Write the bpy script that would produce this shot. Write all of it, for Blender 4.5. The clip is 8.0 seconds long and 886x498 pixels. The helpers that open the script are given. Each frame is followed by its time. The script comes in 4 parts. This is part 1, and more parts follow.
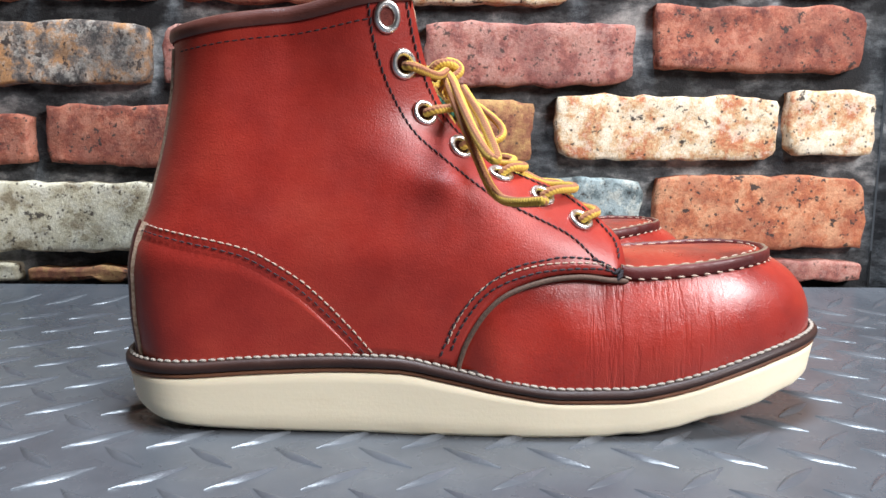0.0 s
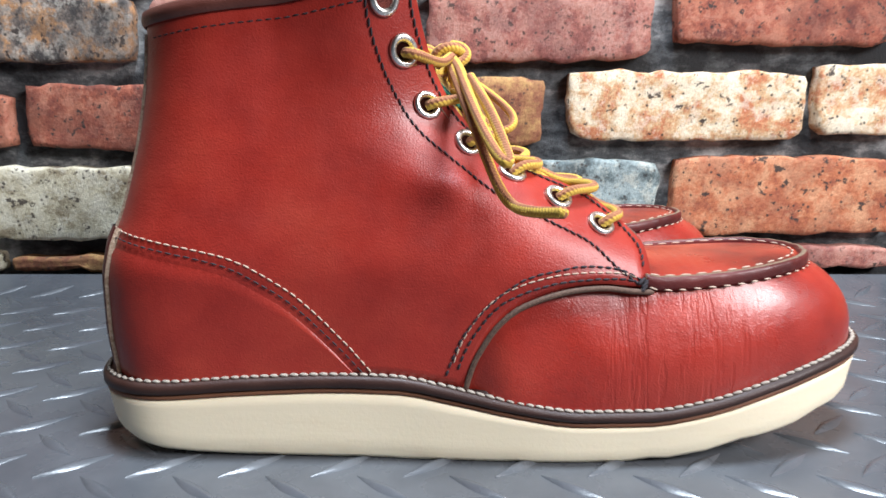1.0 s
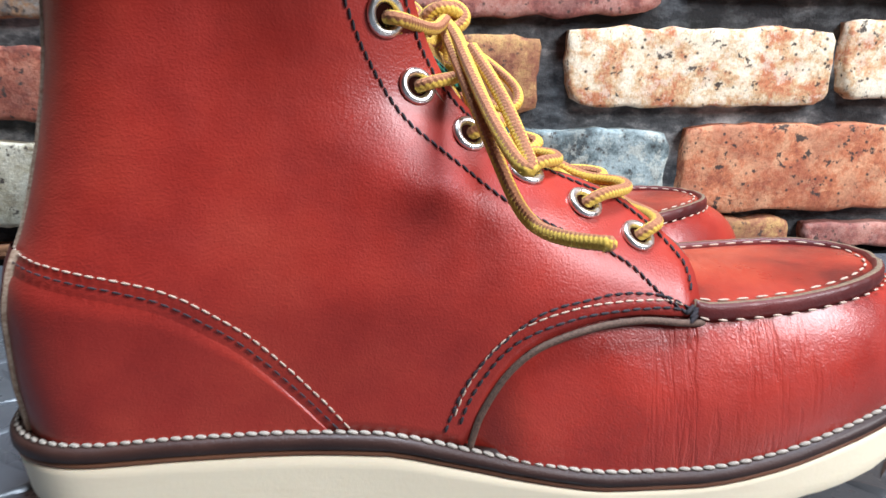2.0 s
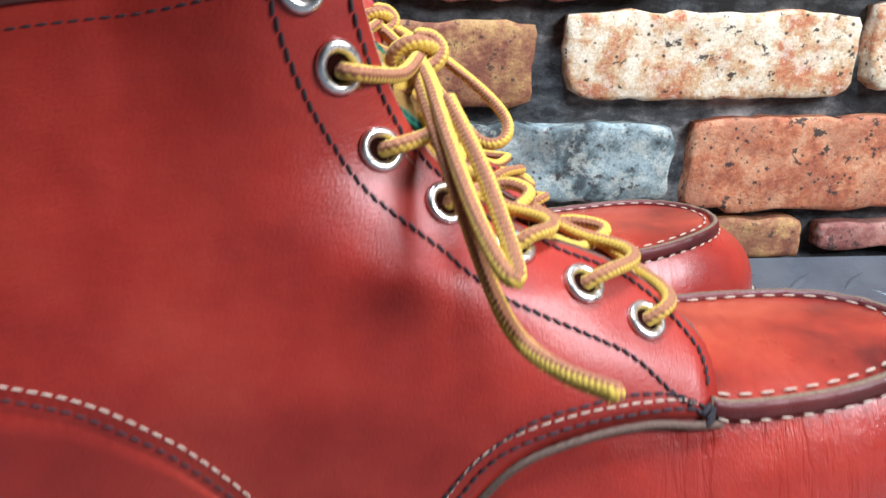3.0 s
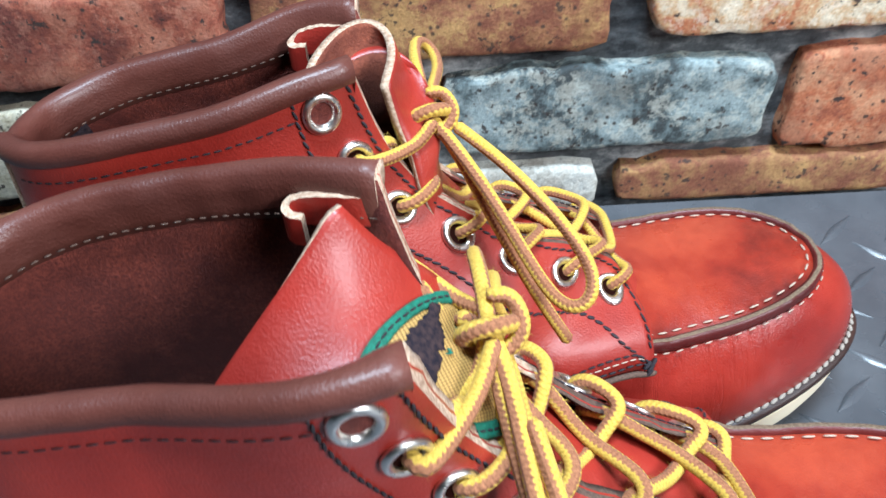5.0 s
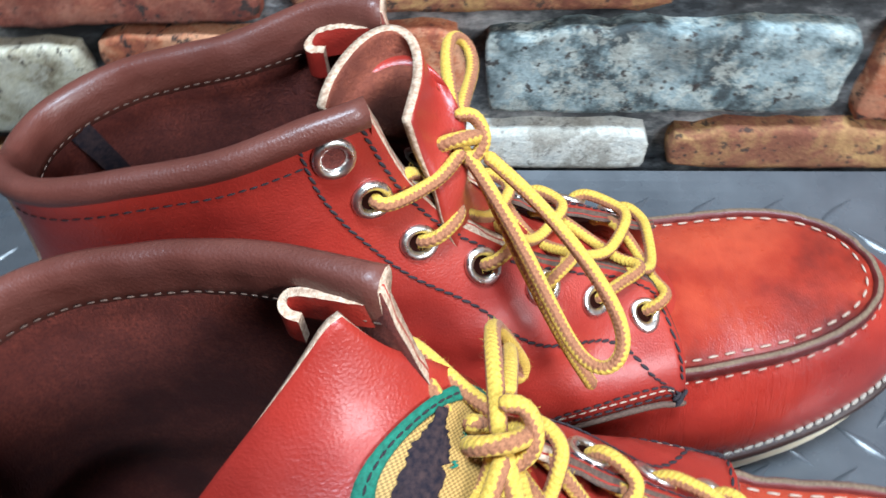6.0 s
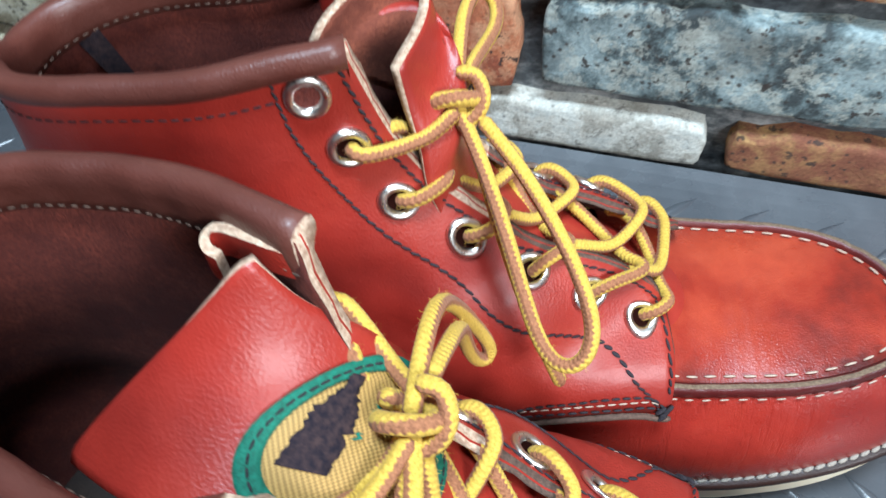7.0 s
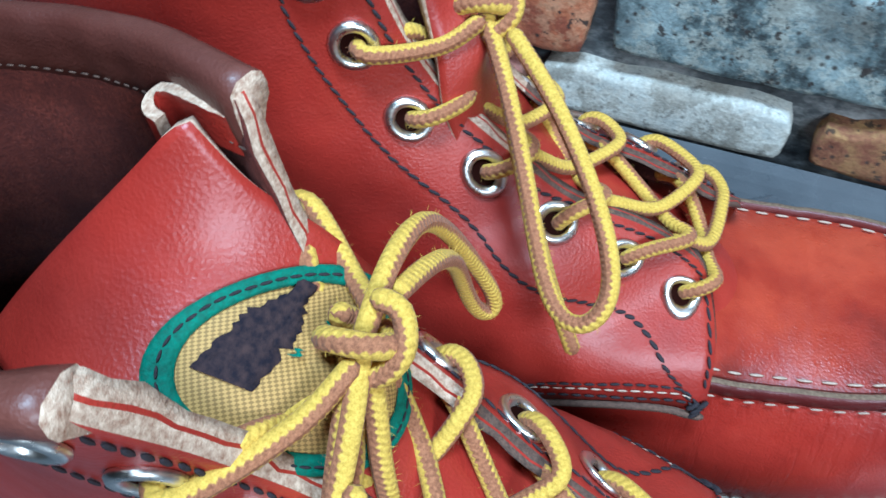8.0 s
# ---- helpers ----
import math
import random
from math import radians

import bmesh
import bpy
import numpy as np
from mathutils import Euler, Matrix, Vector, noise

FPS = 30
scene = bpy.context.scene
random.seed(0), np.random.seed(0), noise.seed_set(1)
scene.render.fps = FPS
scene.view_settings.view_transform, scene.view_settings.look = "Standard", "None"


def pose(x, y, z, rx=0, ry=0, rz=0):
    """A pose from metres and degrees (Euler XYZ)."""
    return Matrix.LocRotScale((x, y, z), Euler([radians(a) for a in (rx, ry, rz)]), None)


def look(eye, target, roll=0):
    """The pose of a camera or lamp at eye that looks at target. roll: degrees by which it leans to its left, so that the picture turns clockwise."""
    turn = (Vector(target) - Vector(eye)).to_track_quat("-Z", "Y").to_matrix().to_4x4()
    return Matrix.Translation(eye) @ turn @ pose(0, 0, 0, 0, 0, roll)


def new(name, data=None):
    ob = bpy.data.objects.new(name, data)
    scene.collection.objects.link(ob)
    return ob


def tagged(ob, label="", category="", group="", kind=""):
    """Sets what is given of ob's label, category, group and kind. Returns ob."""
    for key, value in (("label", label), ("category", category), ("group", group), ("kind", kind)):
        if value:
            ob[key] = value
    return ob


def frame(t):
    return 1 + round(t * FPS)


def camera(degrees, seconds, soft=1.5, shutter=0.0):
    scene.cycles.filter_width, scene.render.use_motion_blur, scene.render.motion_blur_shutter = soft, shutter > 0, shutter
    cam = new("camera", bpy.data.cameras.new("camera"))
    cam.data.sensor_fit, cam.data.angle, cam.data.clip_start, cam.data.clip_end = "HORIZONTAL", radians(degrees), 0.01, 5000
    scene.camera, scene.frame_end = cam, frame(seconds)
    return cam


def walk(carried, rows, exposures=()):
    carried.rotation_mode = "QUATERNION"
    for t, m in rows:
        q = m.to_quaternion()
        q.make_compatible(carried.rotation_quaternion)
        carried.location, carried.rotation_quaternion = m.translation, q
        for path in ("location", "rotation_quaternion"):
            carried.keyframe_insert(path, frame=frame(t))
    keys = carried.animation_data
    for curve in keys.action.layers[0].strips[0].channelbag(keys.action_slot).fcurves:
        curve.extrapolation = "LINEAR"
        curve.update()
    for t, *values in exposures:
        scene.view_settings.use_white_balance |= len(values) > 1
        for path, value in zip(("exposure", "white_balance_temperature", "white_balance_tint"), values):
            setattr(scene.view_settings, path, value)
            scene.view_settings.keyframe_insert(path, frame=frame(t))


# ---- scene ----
cam = camera(62.1, 8.0, shutter=0.6)
PATH = [
    (0, (0.148, -0.34, 0.122), (0.174, 1.638, -0.167), 0.4),
    (0.5, (0.15, -0.329, 0.127), (0.173, 1.648, -0.177), 0.3),
    (1, (0.148, -0.308, 0.134), (0.162, 1.655, -0.251), 0.1),
    (1.2, (0.147, -0.295, 0.137), (0.162, 1.662, -0.276), 0.1),
    (2.3, (0.141, -0.23, 0.147), (0.242, 1.687, -0.412), -0.1),
    (2.5, (0.145, -0.223, 0.151), (0.211, 1.688, -0.435), -0.2),
    (3, (0.15, -0.199, 0.169), (0.244, 1.685, -0.494), -0.1),
    (3.5, (0.158, -0.168, 0.192), (0.187, 1.666, -0.604), -2.3),
    (4, (0.156, -0.143, 0.221), (0.152, 1.622, -0.719), -3.4),
    (4.3, (0.148, -0.132, 0.242), (0.155, 1.581, -0.791), -3.6),
    (4.5, (0.148, -0.128, 0.252), (0.14, 1.528, -0.869), -3.4),
    (5.8, (0.153, -0.074, 0.287), (-0.008, 1.252, -1.201), -7.3),
    (6, (0.155, -0.067, 0.29), (-0.038, 1.209, -1.238), -5.8),
    (6.5, (0.169, -0.061, 0.292), (-0.128, 1.154, -1.269), -3.5),
    (7, (0.179, -0.056, 0.28), (-0.208, 1.115, -1.294), -3.8),
    (7.5, (0.189, -0.051, 0.26), (-0.29, 1.08, -1.318), -3.8),
    (8, (0.193, -0.05, 0.25), (-0.387, 1.067, -1.304), -4.4),
]
walk(cam, [(t, look(eye, target, roll)) for t, eye, target, roll in PATH],
     exposures=[(0.0, 0.0, 6350, 10), (1.5, 0.0, 6250, 10), (2.5, 0.08, 5950, 9), (3.5, -0.22, 5900, 7), (4.5, -0.22, 5750, 4), (6.0, -0.16, 5750, 3), (7.0, -0.32, 5750, 1), (8.0, -0.6, 4950, -4)])
# ---------------------------------------------------------------- light
world = bpy.data.worlds.new("room_light")
scene.world = world
world.use_nodes = True
bg = world.node_tree.nodes["Background"]
bg.inputs["Color"].default_value = (0.80, 0.88, 1.0, 1)
bg.inputs["Strength"].default_value = 0.10


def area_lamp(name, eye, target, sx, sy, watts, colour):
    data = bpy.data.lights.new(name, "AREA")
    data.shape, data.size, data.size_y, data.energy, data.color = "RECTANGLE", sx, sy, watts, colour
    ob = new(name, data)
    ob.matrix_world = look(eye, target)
    return tagged(ob, "unseen area lamp added to light the boots", "lamp")


# added lamp, unseen: low at the front right, brightens toe and sides
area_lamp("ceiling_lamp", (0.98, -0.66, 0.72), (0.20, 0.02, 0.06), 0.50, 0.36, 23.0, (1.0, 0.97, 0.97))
# second unseen lamp above the boots, for the shade under the toes
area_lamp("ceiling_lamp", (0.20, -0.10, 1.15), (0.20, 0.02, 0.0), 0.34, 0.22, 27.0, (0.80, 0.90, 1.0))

# ---------------------------------------------------------------- materials


class Nodes:
    """A short way to wire a procedural material."""

    def __init__(self, name):
        self.m = bpy.data.materials.new(name)
        self.m.use_nodes = True
        self.t = self.m.node_tree
        self.b = self.t.nodes["Principled BSDF"]
        self.out = self.t.nodes["Material Output"]
        self.co = self.t.nodes.new("ShaderNodeTexCoord").outputs["Object"]

    def set(self, key, value):
        if hasattr(value, "is_linked"):
            self.t.links.new(value, self.b.inputs[key])
        else:
            self.b.inputs[key].default_value = value
        return self

    def noise(self, scale, detail=3.0, rough=0.55, co=None, stretch=None):
        n = self.t.nodes.new("ShaderNodeTexNoise")
        n.inputs["Scale"].default_value, n.inputs["Detail"].default_value, n.inputs["Roughness"].default_value = scale, detail, rough
        src = co or self.co
        if stretch:
            mp = self.t.nodes.new("ShaderNodeMapping")
            mp.inputs["Scale"].default_value = stretch
            self.t.links.new(src, mp.inputs["Vector"])
            src = mp.outputs["Vector"]
        self.t.links.new(src, n.inputs["Vector"])
        return n.outputs["Fac"]

    def cells(self, scale, feature="F1", co=None):
        n = self.t.nodes.new("ShaderNodeTexVoronoi")
        n.feature = feature
        n.inputs["Scale"].default_value = scale
        self.t.links.new(co or self.co, n.inputs["Vector"])
        return n.outputs["Distance"]

    def ramp(self, fac, *stops):
        n = self.t.nodes.new("ShaderNodeValToRGB")
        el = n.color_ramp.elements
        while len(el) < len(stops):
            el.new(0.5)
        for e, (p, c) in zip(el, stops):
            e.position = p
            e.color = (c, c, c, 1) if isinstance(c, (int, float)) else (*c, 1)
        self.t.links.new(fac, n.inputs["Fac"])
        return n.outputs["Color"]

    def mix(self, fac, a, b, kind="MIX"):
        n = self.t.nodes.new("ShaderNodeMix")
        n.data_type, n.blend_type = "RGBA", kind
        for key, v in ((0, fac), (6, a), (7, b)):
            if hasattr(v, "is_linked"):
                self.t.links.new(v, n.inputs[key])
            elif key == 0:
                n.inputs[0].default_value = v
            else:
                n.inputs[key].default_value = (*v, 1)
        return n.outputs[2]

    def math(self, op, a, b=0.0):
        n = self.t.nodes.new("ShaderNodeMath")
        n.operation = op
        for key, v in ((0, a), (1, b)):
            if hasattr(v, "is_linked"):
                self.t.links.new(v, n.inputs[key])
            else:
                n.inputs[key].default_value = v
        return n.outputs[0]

    def bump(self, height, strength, distance):
        n = self.t.nodes.new("ShaderNodeBump")
        n.inputs["Strength"].default_value, n.inputs["Distance"].default_value = strength, distance
        self.t.links.new(height, n.inputs["Height"])
        if self.b.inputs["Normal"].is_linked:
            self.t.links.new(self.b.inputs["Normal"].links[0].from_socket, n.inputs["Normal"])
        self.t.links.new(n.outputs["Normal"], self.b.inputs["Normal"])
        return self

    def uv(self):
        n = self.t.nodes.new("ShaderNodeUVMap")
        n.uv_map = "UVMap"
        return n.outputs["UV"]


def leather(name, dark, mid, light, rough=0.38, coat=0.12, creased=False, spread=0.29):
    n = Nodes(name)
    cloud = n.noise(20, 5, 0.62)
    col = n.ramp(cloud, (0.50 - spread, dark), (0.49, mid), (0.50 + spread, light))
    tone = n.ramp(n.noise(75, 5, 0.65, stretch=(1, 1, 2)), (0.35, 0.72), (0.62, 1.0))
    col = n.mix(0.22, col, tone, "MULTIPLY")
    scuff = n.ramp(n.noise(260, 6, 0.75, stretch=(0.6, 1, 2.5)), (0.64, 0.0), (0.80, 1.0))
    col = n.mix(n.math("MULTIPLY", scuff, 0.20), col, light)
    n.set("Base Color", col)
    n.set("Roughness", n.ramp(n.noise(55, 5, 0.65), (0.3, rough - 0.08), (0.7, rough + 0.12)))
    n.set("Coat Weight", coat).set("Coat Roughness", 0.22).set("Specular IOR Level", 0.42)
    n.bump(n.noise(32, 5, 0.55, stretch=(1, 1, 1.8)), 0.10, 0.004)
    n.bump(n.noise(210, 4, 0.6, stretch=(0.5, 0.5, 1.6)), 0.035, 0.0012)
    n.bump(n.noise(1500, 3, 0.6), 0.22, 0.0006)
    n.bump(n.cells(1300), 0.16, 0.0004)
    if creased:
        # fine upright wrinkles where the foot bends
        sep = n.t.nodes.new("ShaderNodeSeparateXYZ")
        n.t.links.new(n.co, sep.inputs[0])
        zone = n.ramp(n.math("ADD", sep.outputs[0], n.math("MULTIPLY", n.noise(40, 3), 0.03)), (0.205, 0.0), (0.228, 1.0), (0.245, 0.25), (0.258, 0.9), (0.275, 0.0))
        wrinkle = n.ramp(n.noise(1.0, 4, 0.55, stretch=(300, 60, 34)), (0.50, 1.0), (0.60, 0.0), (0.68, 1.0))
        n.bump(n.math("MULTIPLY", wrinkle, zone), 0.36, 0.0009)
    return n.m


def suede(name, dark, light):
    n = Nodes(name)
    n.set("Base Color", n.mix(n.ramp(n.noise(1100, 4, 0.75), (0.40, 0.0), (0.60, 0.8)), n.ramp(n.noise(38, 6, 0.7), (0.38, dark), (0.62, light)), dark))
    n.set("Roughness", 0.9)
    n.bump(n.noise(1100, 4, 0.75), 0.8, 0.0010)
    n.bump(n.noise(120, 4, 0.6), 0.25, 0.002)
    return n.m


def fibre(name, dark, light, scale=1200):
    n = Nodes(name)
    n.set("Base Color", n.ramp(n.noise(scale, 4, 0.7), (0.3, dark), (0.7, light)))
    n.set("Roughness", 0.85)
    n.bump(n.noise(scale * 1.5, 3, 0.7), 0.5, 0.0005)
    return n.m


RED = leather("oiled_red_leather", (0.190, 0.0115, 0.0090), (0.305, 0.0250, 0.0165), (0.40, 0.047, 0.027))
PLUG = leather("oiled_red_leather_top", (0.095, 0.0080, 0.0060), (0.280, 0.0245, 0.0125), (0.42, 0.058, 0.026), 0.31, 0.28, spread=0.17)
VAMP = leather("creased_red_leather", (0.180, 0.0115, 0.0090), (0.320, 0.0260, 0.0165), (0.41, 0.048, 0.027), 0.30, 0.30, True)
MAROON = leather("dark_edge_leather", (0.045, 0.0050, 0.005), (0.090, 0.0100, 0.0095), (0.15, 0.020, 0.016), 0.45, 0.1)
BINDING = leather("brown_binding_leather", (0.058, 0.016, 0.012), (0.098, 0.029, 0.021), (0.17, 0.060, 0.044), 0.42, 0.12)
WELT = leather("dark_brown_welt", (0.016, 0.006, 0.005), (0.032, 0.012, 0.009), (0.060, 0.025, 0.017), 0.5, 0.06)
MID = leather("tan_midsole_leather", (0.10, 0.035, 0.018), (0.17, 0.066, 0.032), (0.25, 0.11, 0.055), 0.6, 0.0)
LINING = suede("red_brown_suede", (0.085, 0.0135, 0.010), (0.26, 0.053, 0.033))
FLESH = suede("rough_back_of_red_leather", (0.15, 0.034, 0.018), (0.38, 0.105, 0.052))
RAW = fibre("raw_leather_edge", (0.26, 0.135, 0.080), (0.68, 0.52, 0.38), 800)
RAWDARK = fibre("dark_raw_leather_edge", (0.042, 0.023, 0.017), (0.15, 0.088, 0.062))
RAWTAN = fibre("tan_raw_leather_edge", (0.085, 0.050, 0.030), (0.24, 0.165, 0.105))
BLACKTHREAD = fibre("black_thread", (0.010, 0.008, 0.012), (0.035, 0.026, 0.032), 2500)
WHITETHREAD = fibre("white_thread", (0.32, 0.21, 0.15), (0.62, 0.50, 0.40), 2500)
GREYTHREAD = fibre("waxed_welt_thread", (0.22, 0.185, 0.15), (0.46, 0.41, 0.35), 2500)
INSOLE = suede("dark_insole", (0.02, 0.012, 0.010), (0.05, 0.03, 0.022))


def sole_material():
    n = Nodes("cream_crepe_rubber")
    grime = n.ramp(n.noise(55, 5, 0.65, stretch=(0.35, 0.35, 2.2)), (0.52, 0.0), (0.80, 1.0))
    n.set("Base Color", n.mix(n.math("MULTIPLY", grime, 0.35), (0.93, 0.83, 0.62), (0.74, 0.60, 0.40)))
    n.set("Roughness", 0.55).set("Subsurface Weight", 0.08).set("Subsurface Radius", (0.004, 0.003, 0.002))
    n.bump(n.noise(700, 4, 0.6), 0.12, 0.0006)
    n.bump(n.noise(60, 3, 0.6, stretch=(0.3, 0.3, 3)), 0.04, 0.003)
    return n.m


SOLE = sole_material()


def metal(name, colour, rough):
    n = Nodes(name)
    n.set("Base Color", colour).set("Metallic", 1.0)
    n.set("Roughness", n.ramp(n.noise(500, 3), (0.3, rough), (0.7, rough + 0.15)))
    return n.m


NICKEL = metal("nickel_eyelet", (0.78, 0.76, 0.72, 1), 0.24)
# near-black colour for discs that stand for the shade inside eyelets
HOLE_SHADE = Nodes("painted_hole_shade").set("Base Color", (0.014, 0.004, 0.003, 1)).set("Roughness", 1.0).set("Specular IOR Level", 0.0).m


def lace_material():
    n = Nodes("yellow_and_brown_braid")
    uv = n.uv()
    sep = n.t.nodes.new("ShaderNodeSeparateXYZ")
    n.t.links.new(uv, sep.inputs[0])
    around, along = sep.outputs[0], sep.outputs[1]
    zig = n.math("PINGPONG", along, 0.0007)
    edge = n.math("ADD", around, n.math("ADD", n.math("MULTIPLY", zig, 62.0), n.math("MULTIPLY", n.noise(1500, 3), 0.08)))
    band = n.math("PINGPONG", n.math("ADD", edge, 0.66), 0.25)
    half = n.ramp(band, (0.130, 0.0), (0.160, 1.0))
    fuzz = n.noise(1800, 4, 0.7)
    yellow = n.ramp(fuzz, (0.3, (0.42, 0.25, 0.022)), (0.7, (0.74, 0.50, 0.085)))
    brown = n.ramp(fuzz, (0.3, (0.17, 0.058, 0.024)), (0.7, (0.42, 0.175, 0.078)))
    n.set("Base Color", n.mix(half, yellow, brown))
    n.set("Roughness", 0.85).set("Sheen Weight", 0.05)
    vee = n.math("PINGPONG", n.math("ADD", around, 0.71), 0.25)
    weave = n.math("SINE", n.math("ADD", n.math("MULTIPLY", along, 4488.0), n.math("MULTIPLY", vee, 22.0)))
    n.bump(weave, 0.35, 0.00025)
    n.bump(n.noise(2600, 3, 0.7), 0.45, 0.0003)
    return n.m


LACE = lace_material()


def patch_materials():
    g = Nodes("green_woven_tape")
    g.set("Base Color", g.ramp(g.noise(900, 3), (0.3, (0.004, 0.075, 0.045)), (0.7, (0.012, 0.16, 0.10)))).set("Roughness", 0.8)
    g.bump(g.noise(2200, 2), 0.5, 0.0004)
    w = Nodes("gold_woven_cloth")
    uv = w.uv()
    ck = w.t.nodes.new("ShaderNodeTexChecker")
    ck.inputs["Scale"].default_value = 1900
    ck.inputs["Color1"].default_value, ck.inputs["Color2"].default_value = (0.45, 0.27, 0.075, 1), (0.22, 0.125, 0.03, 1)
    w.t.links.new(uv, ck.inputs["Vector"])
    w.set("Base Color", ck.outputs["Color"]).set("Roughness", 0.7)
    w.bump(ck.outputs["Fac"], 0.5, 0.0003)
    d = Nodes("dark_embroidery")
    d.set("Base Color", d.ramp(d.noise(700, 4), (0.35, (0.012, 0.010, 0.016)), (0.72, (0.050, 0.030, 0.030)))).set("Roughness", 0.9).set("Specular IOR Level", 0.15)
    d.bump(d.noise(2000, 2), 0.6, 0.0004)
    return g.m, w.m, d.m


GREEN, GOLD, EMBROIDERY = patch_materials()


def brick_material(name, a, b, c, spot, pits=0.5, blot=0.5):
    n = Nodes(name)
    info = n.t.nodes.new("ShaderNodeObjectInfo")
    off = n.t.nodes.new("ShaderNodeVectorMath")
    off.operation = "MULTIPLY_ADD"
    n.t.links.new(info.outputs["Random"], off.inputs[0])
    off.inputs[1].default_value = (7.1, 3.3, 5.7)
    geo = n.t.nodes.new("ShaderNodeNewGeometry")
    n.t.links.new(geo.outputs["Position"], off.inputs[2])
    co = off.outputs[0]
    base = n.ramp(n.noise(44, 7, 0.74, co), (0.40, a), (0.485, b), (0.57, c))
    mott = n.ramp(n.noise(85, 7, 0.78, co), (0.50, 0.0), (0.56, 1.0))
    base = n.mix(n.math("MULTIPLY", mott, blot), base, spot)
    patch = n.ramp(n.noise(17, 5, 0.62, co), (0.52, 0.0), (0.60, 1.0))
    base = n.mix(n.math("MULTIPLY", patch, 0.55), base, a)
    grain = n.ramp(n.noise(700, 3, 0.7, co), (0.35, 0.55), (0.65, 1.0))
    base = n.mix(0.6, base, grain, "MULTIPLY")
    pit = n.ramp(n.noise(120, 5, 0.68, co), (0.37, 1.0), (0.405, 0.0))
    fleck = n.ramp(n.cells(170, co=co), (0.10, 1.0), (0.24, 0.0))
    dots = n.math("MULTIPLY", fleck, n.ramp(n.noise(60, 3, 0.6, co), (0.47, 0.0), (0.53, 1.0)))
    marks = n.math("MAXIMUM", pit, dots)
    n.set("Base Color", n.mix(n.math("MULTIPLY", marks, pits), base, (0.035, 0.024, 0.020)))
    n.set("Roughness", 0.85)
    n.bump(n.noise(420, 5, 0.7, co), 0.5, 0.0016)
    n.bump(marks, -0.6, 0.0022)
    return n.m


BRICK = {
    "red": brick_material("red_brick", (0.15, 0.038, 0.026), (0.32, 0.085, 0.048), (0.44, 0.16, 0.095), (0.48, 0.21, 0.14), 0.95),
    "orange": brick_material("orange_brick", (0.30, 0.080, 0.040), (0.50, 0.16, 0.070), (0.60, 0.28, 0.15), (0.66, 0.36, 0.20), 0.95, 0.5),
    "cream": brick_material("cream_brick", (0.50, 0.17, 0.075), (0.62, 0.40, 0.21), (0.80, 0.68, 0.50), (0.88, 0.80, 0.66), 0.95, 0.45),
    "stone": brick_material("pale_stone_brick", (0.30, 0.24, 0.15), (0.60, 0.53, 0.37), (0.72, 0.66, 0.50), (0.80, 0.75, 0.62), 0.9, 0.5),
    "blue": brick_material("slate_blue_brick", (0.050, 0.060, 0.062), (0.17, 0.22, 0.225), (0.34, 0.41, 0.41), (0.58, 0.58, 0.50), 0.9, 0.55),
    "grey": brick_material("sooty_grey_brick", (0.055, 0.048, 0.045), (0.22, 0.17, 0.14), (0.52, 0.26, 0.11), (0.58, 0.53, 0.46), 0.95, 0.5),
    "mauve": brick_material("mauve_red_brick", (0.20, 0.065, 0.055), (0.36, 0.125, 0.095), (0.46, 0.22, 0.17), (0.50, 0.28, 0.23), 0.85, 0.5),
    "spotted": brick_material("spotted_brown_brick", (0.20, 0.065, 0.035), (0.32, 0.13, 0.065), (0.50, 0.29, 0.11), (0.46, 0.25, 0.10), 0.85, 0.35),
    "white": brick_material("whitewashed_brick", (0.56, 0.57, 0.53), (0.70, 0.69, 0.62), (0.38, 0.36, 0.31), (0.55, 0.50, 0.42), 0.5, 0.4),
}


def mortar_material():
    n = Nodes("grey_black_mortar")
    n.set("Base Color", n.ramp(n.noise(20, 6, 0.7, stretch=(0.7, 1, 1.3)), (0.43, (0.014, 0.015, 0.017)), (0.53, (0.085, 0.09, 0.094)), (0.66, (0.42, 0.42, 0.41))))
    n.set("Roughness", 0.9)
    n.bump(n.noise(320, 5, 0.7), 0.6, 0.002)
    return n.m


MORTAR = mortar_material()


def mat_material():
    n = Nodes("grey_rubber_tread")
    n.set("Base Color", n.ramp(n.noise(22, 5, 0.6), (0.3, (0.062, 0.068, 0.078)), (0.7, (0.100, 0.108, 0.120))))
    n.set("Roughness", n.ramp(n.noise(40, 4), (0.3, 0.22), (0.7, 0.34))).set("Specular IOR Level", 0.6)
    n.bump(n.noise(900, 3), 0.12, 0.0005)
    return n.m


TREAD = mat_material()


def plain(name, colour, rough=0.8):
    n = Nodes(name)
    n.set("Base Color", n.mix(n.noise(3, 4), colour, tuple(v * 0.9 for v in colour))).set("Roughness", rough)
    n.bump(n.noise(120, 4), 0.1, 0.002)
    return n.m


PAINT = plain("grey_wall_paint", (0.09, 0.09, 0.095))
TABLE = plain("dark_table_board", (0.16, 0.15, 0.14), 0.6)

# ---------------------------------------------------------------- mesh helpers


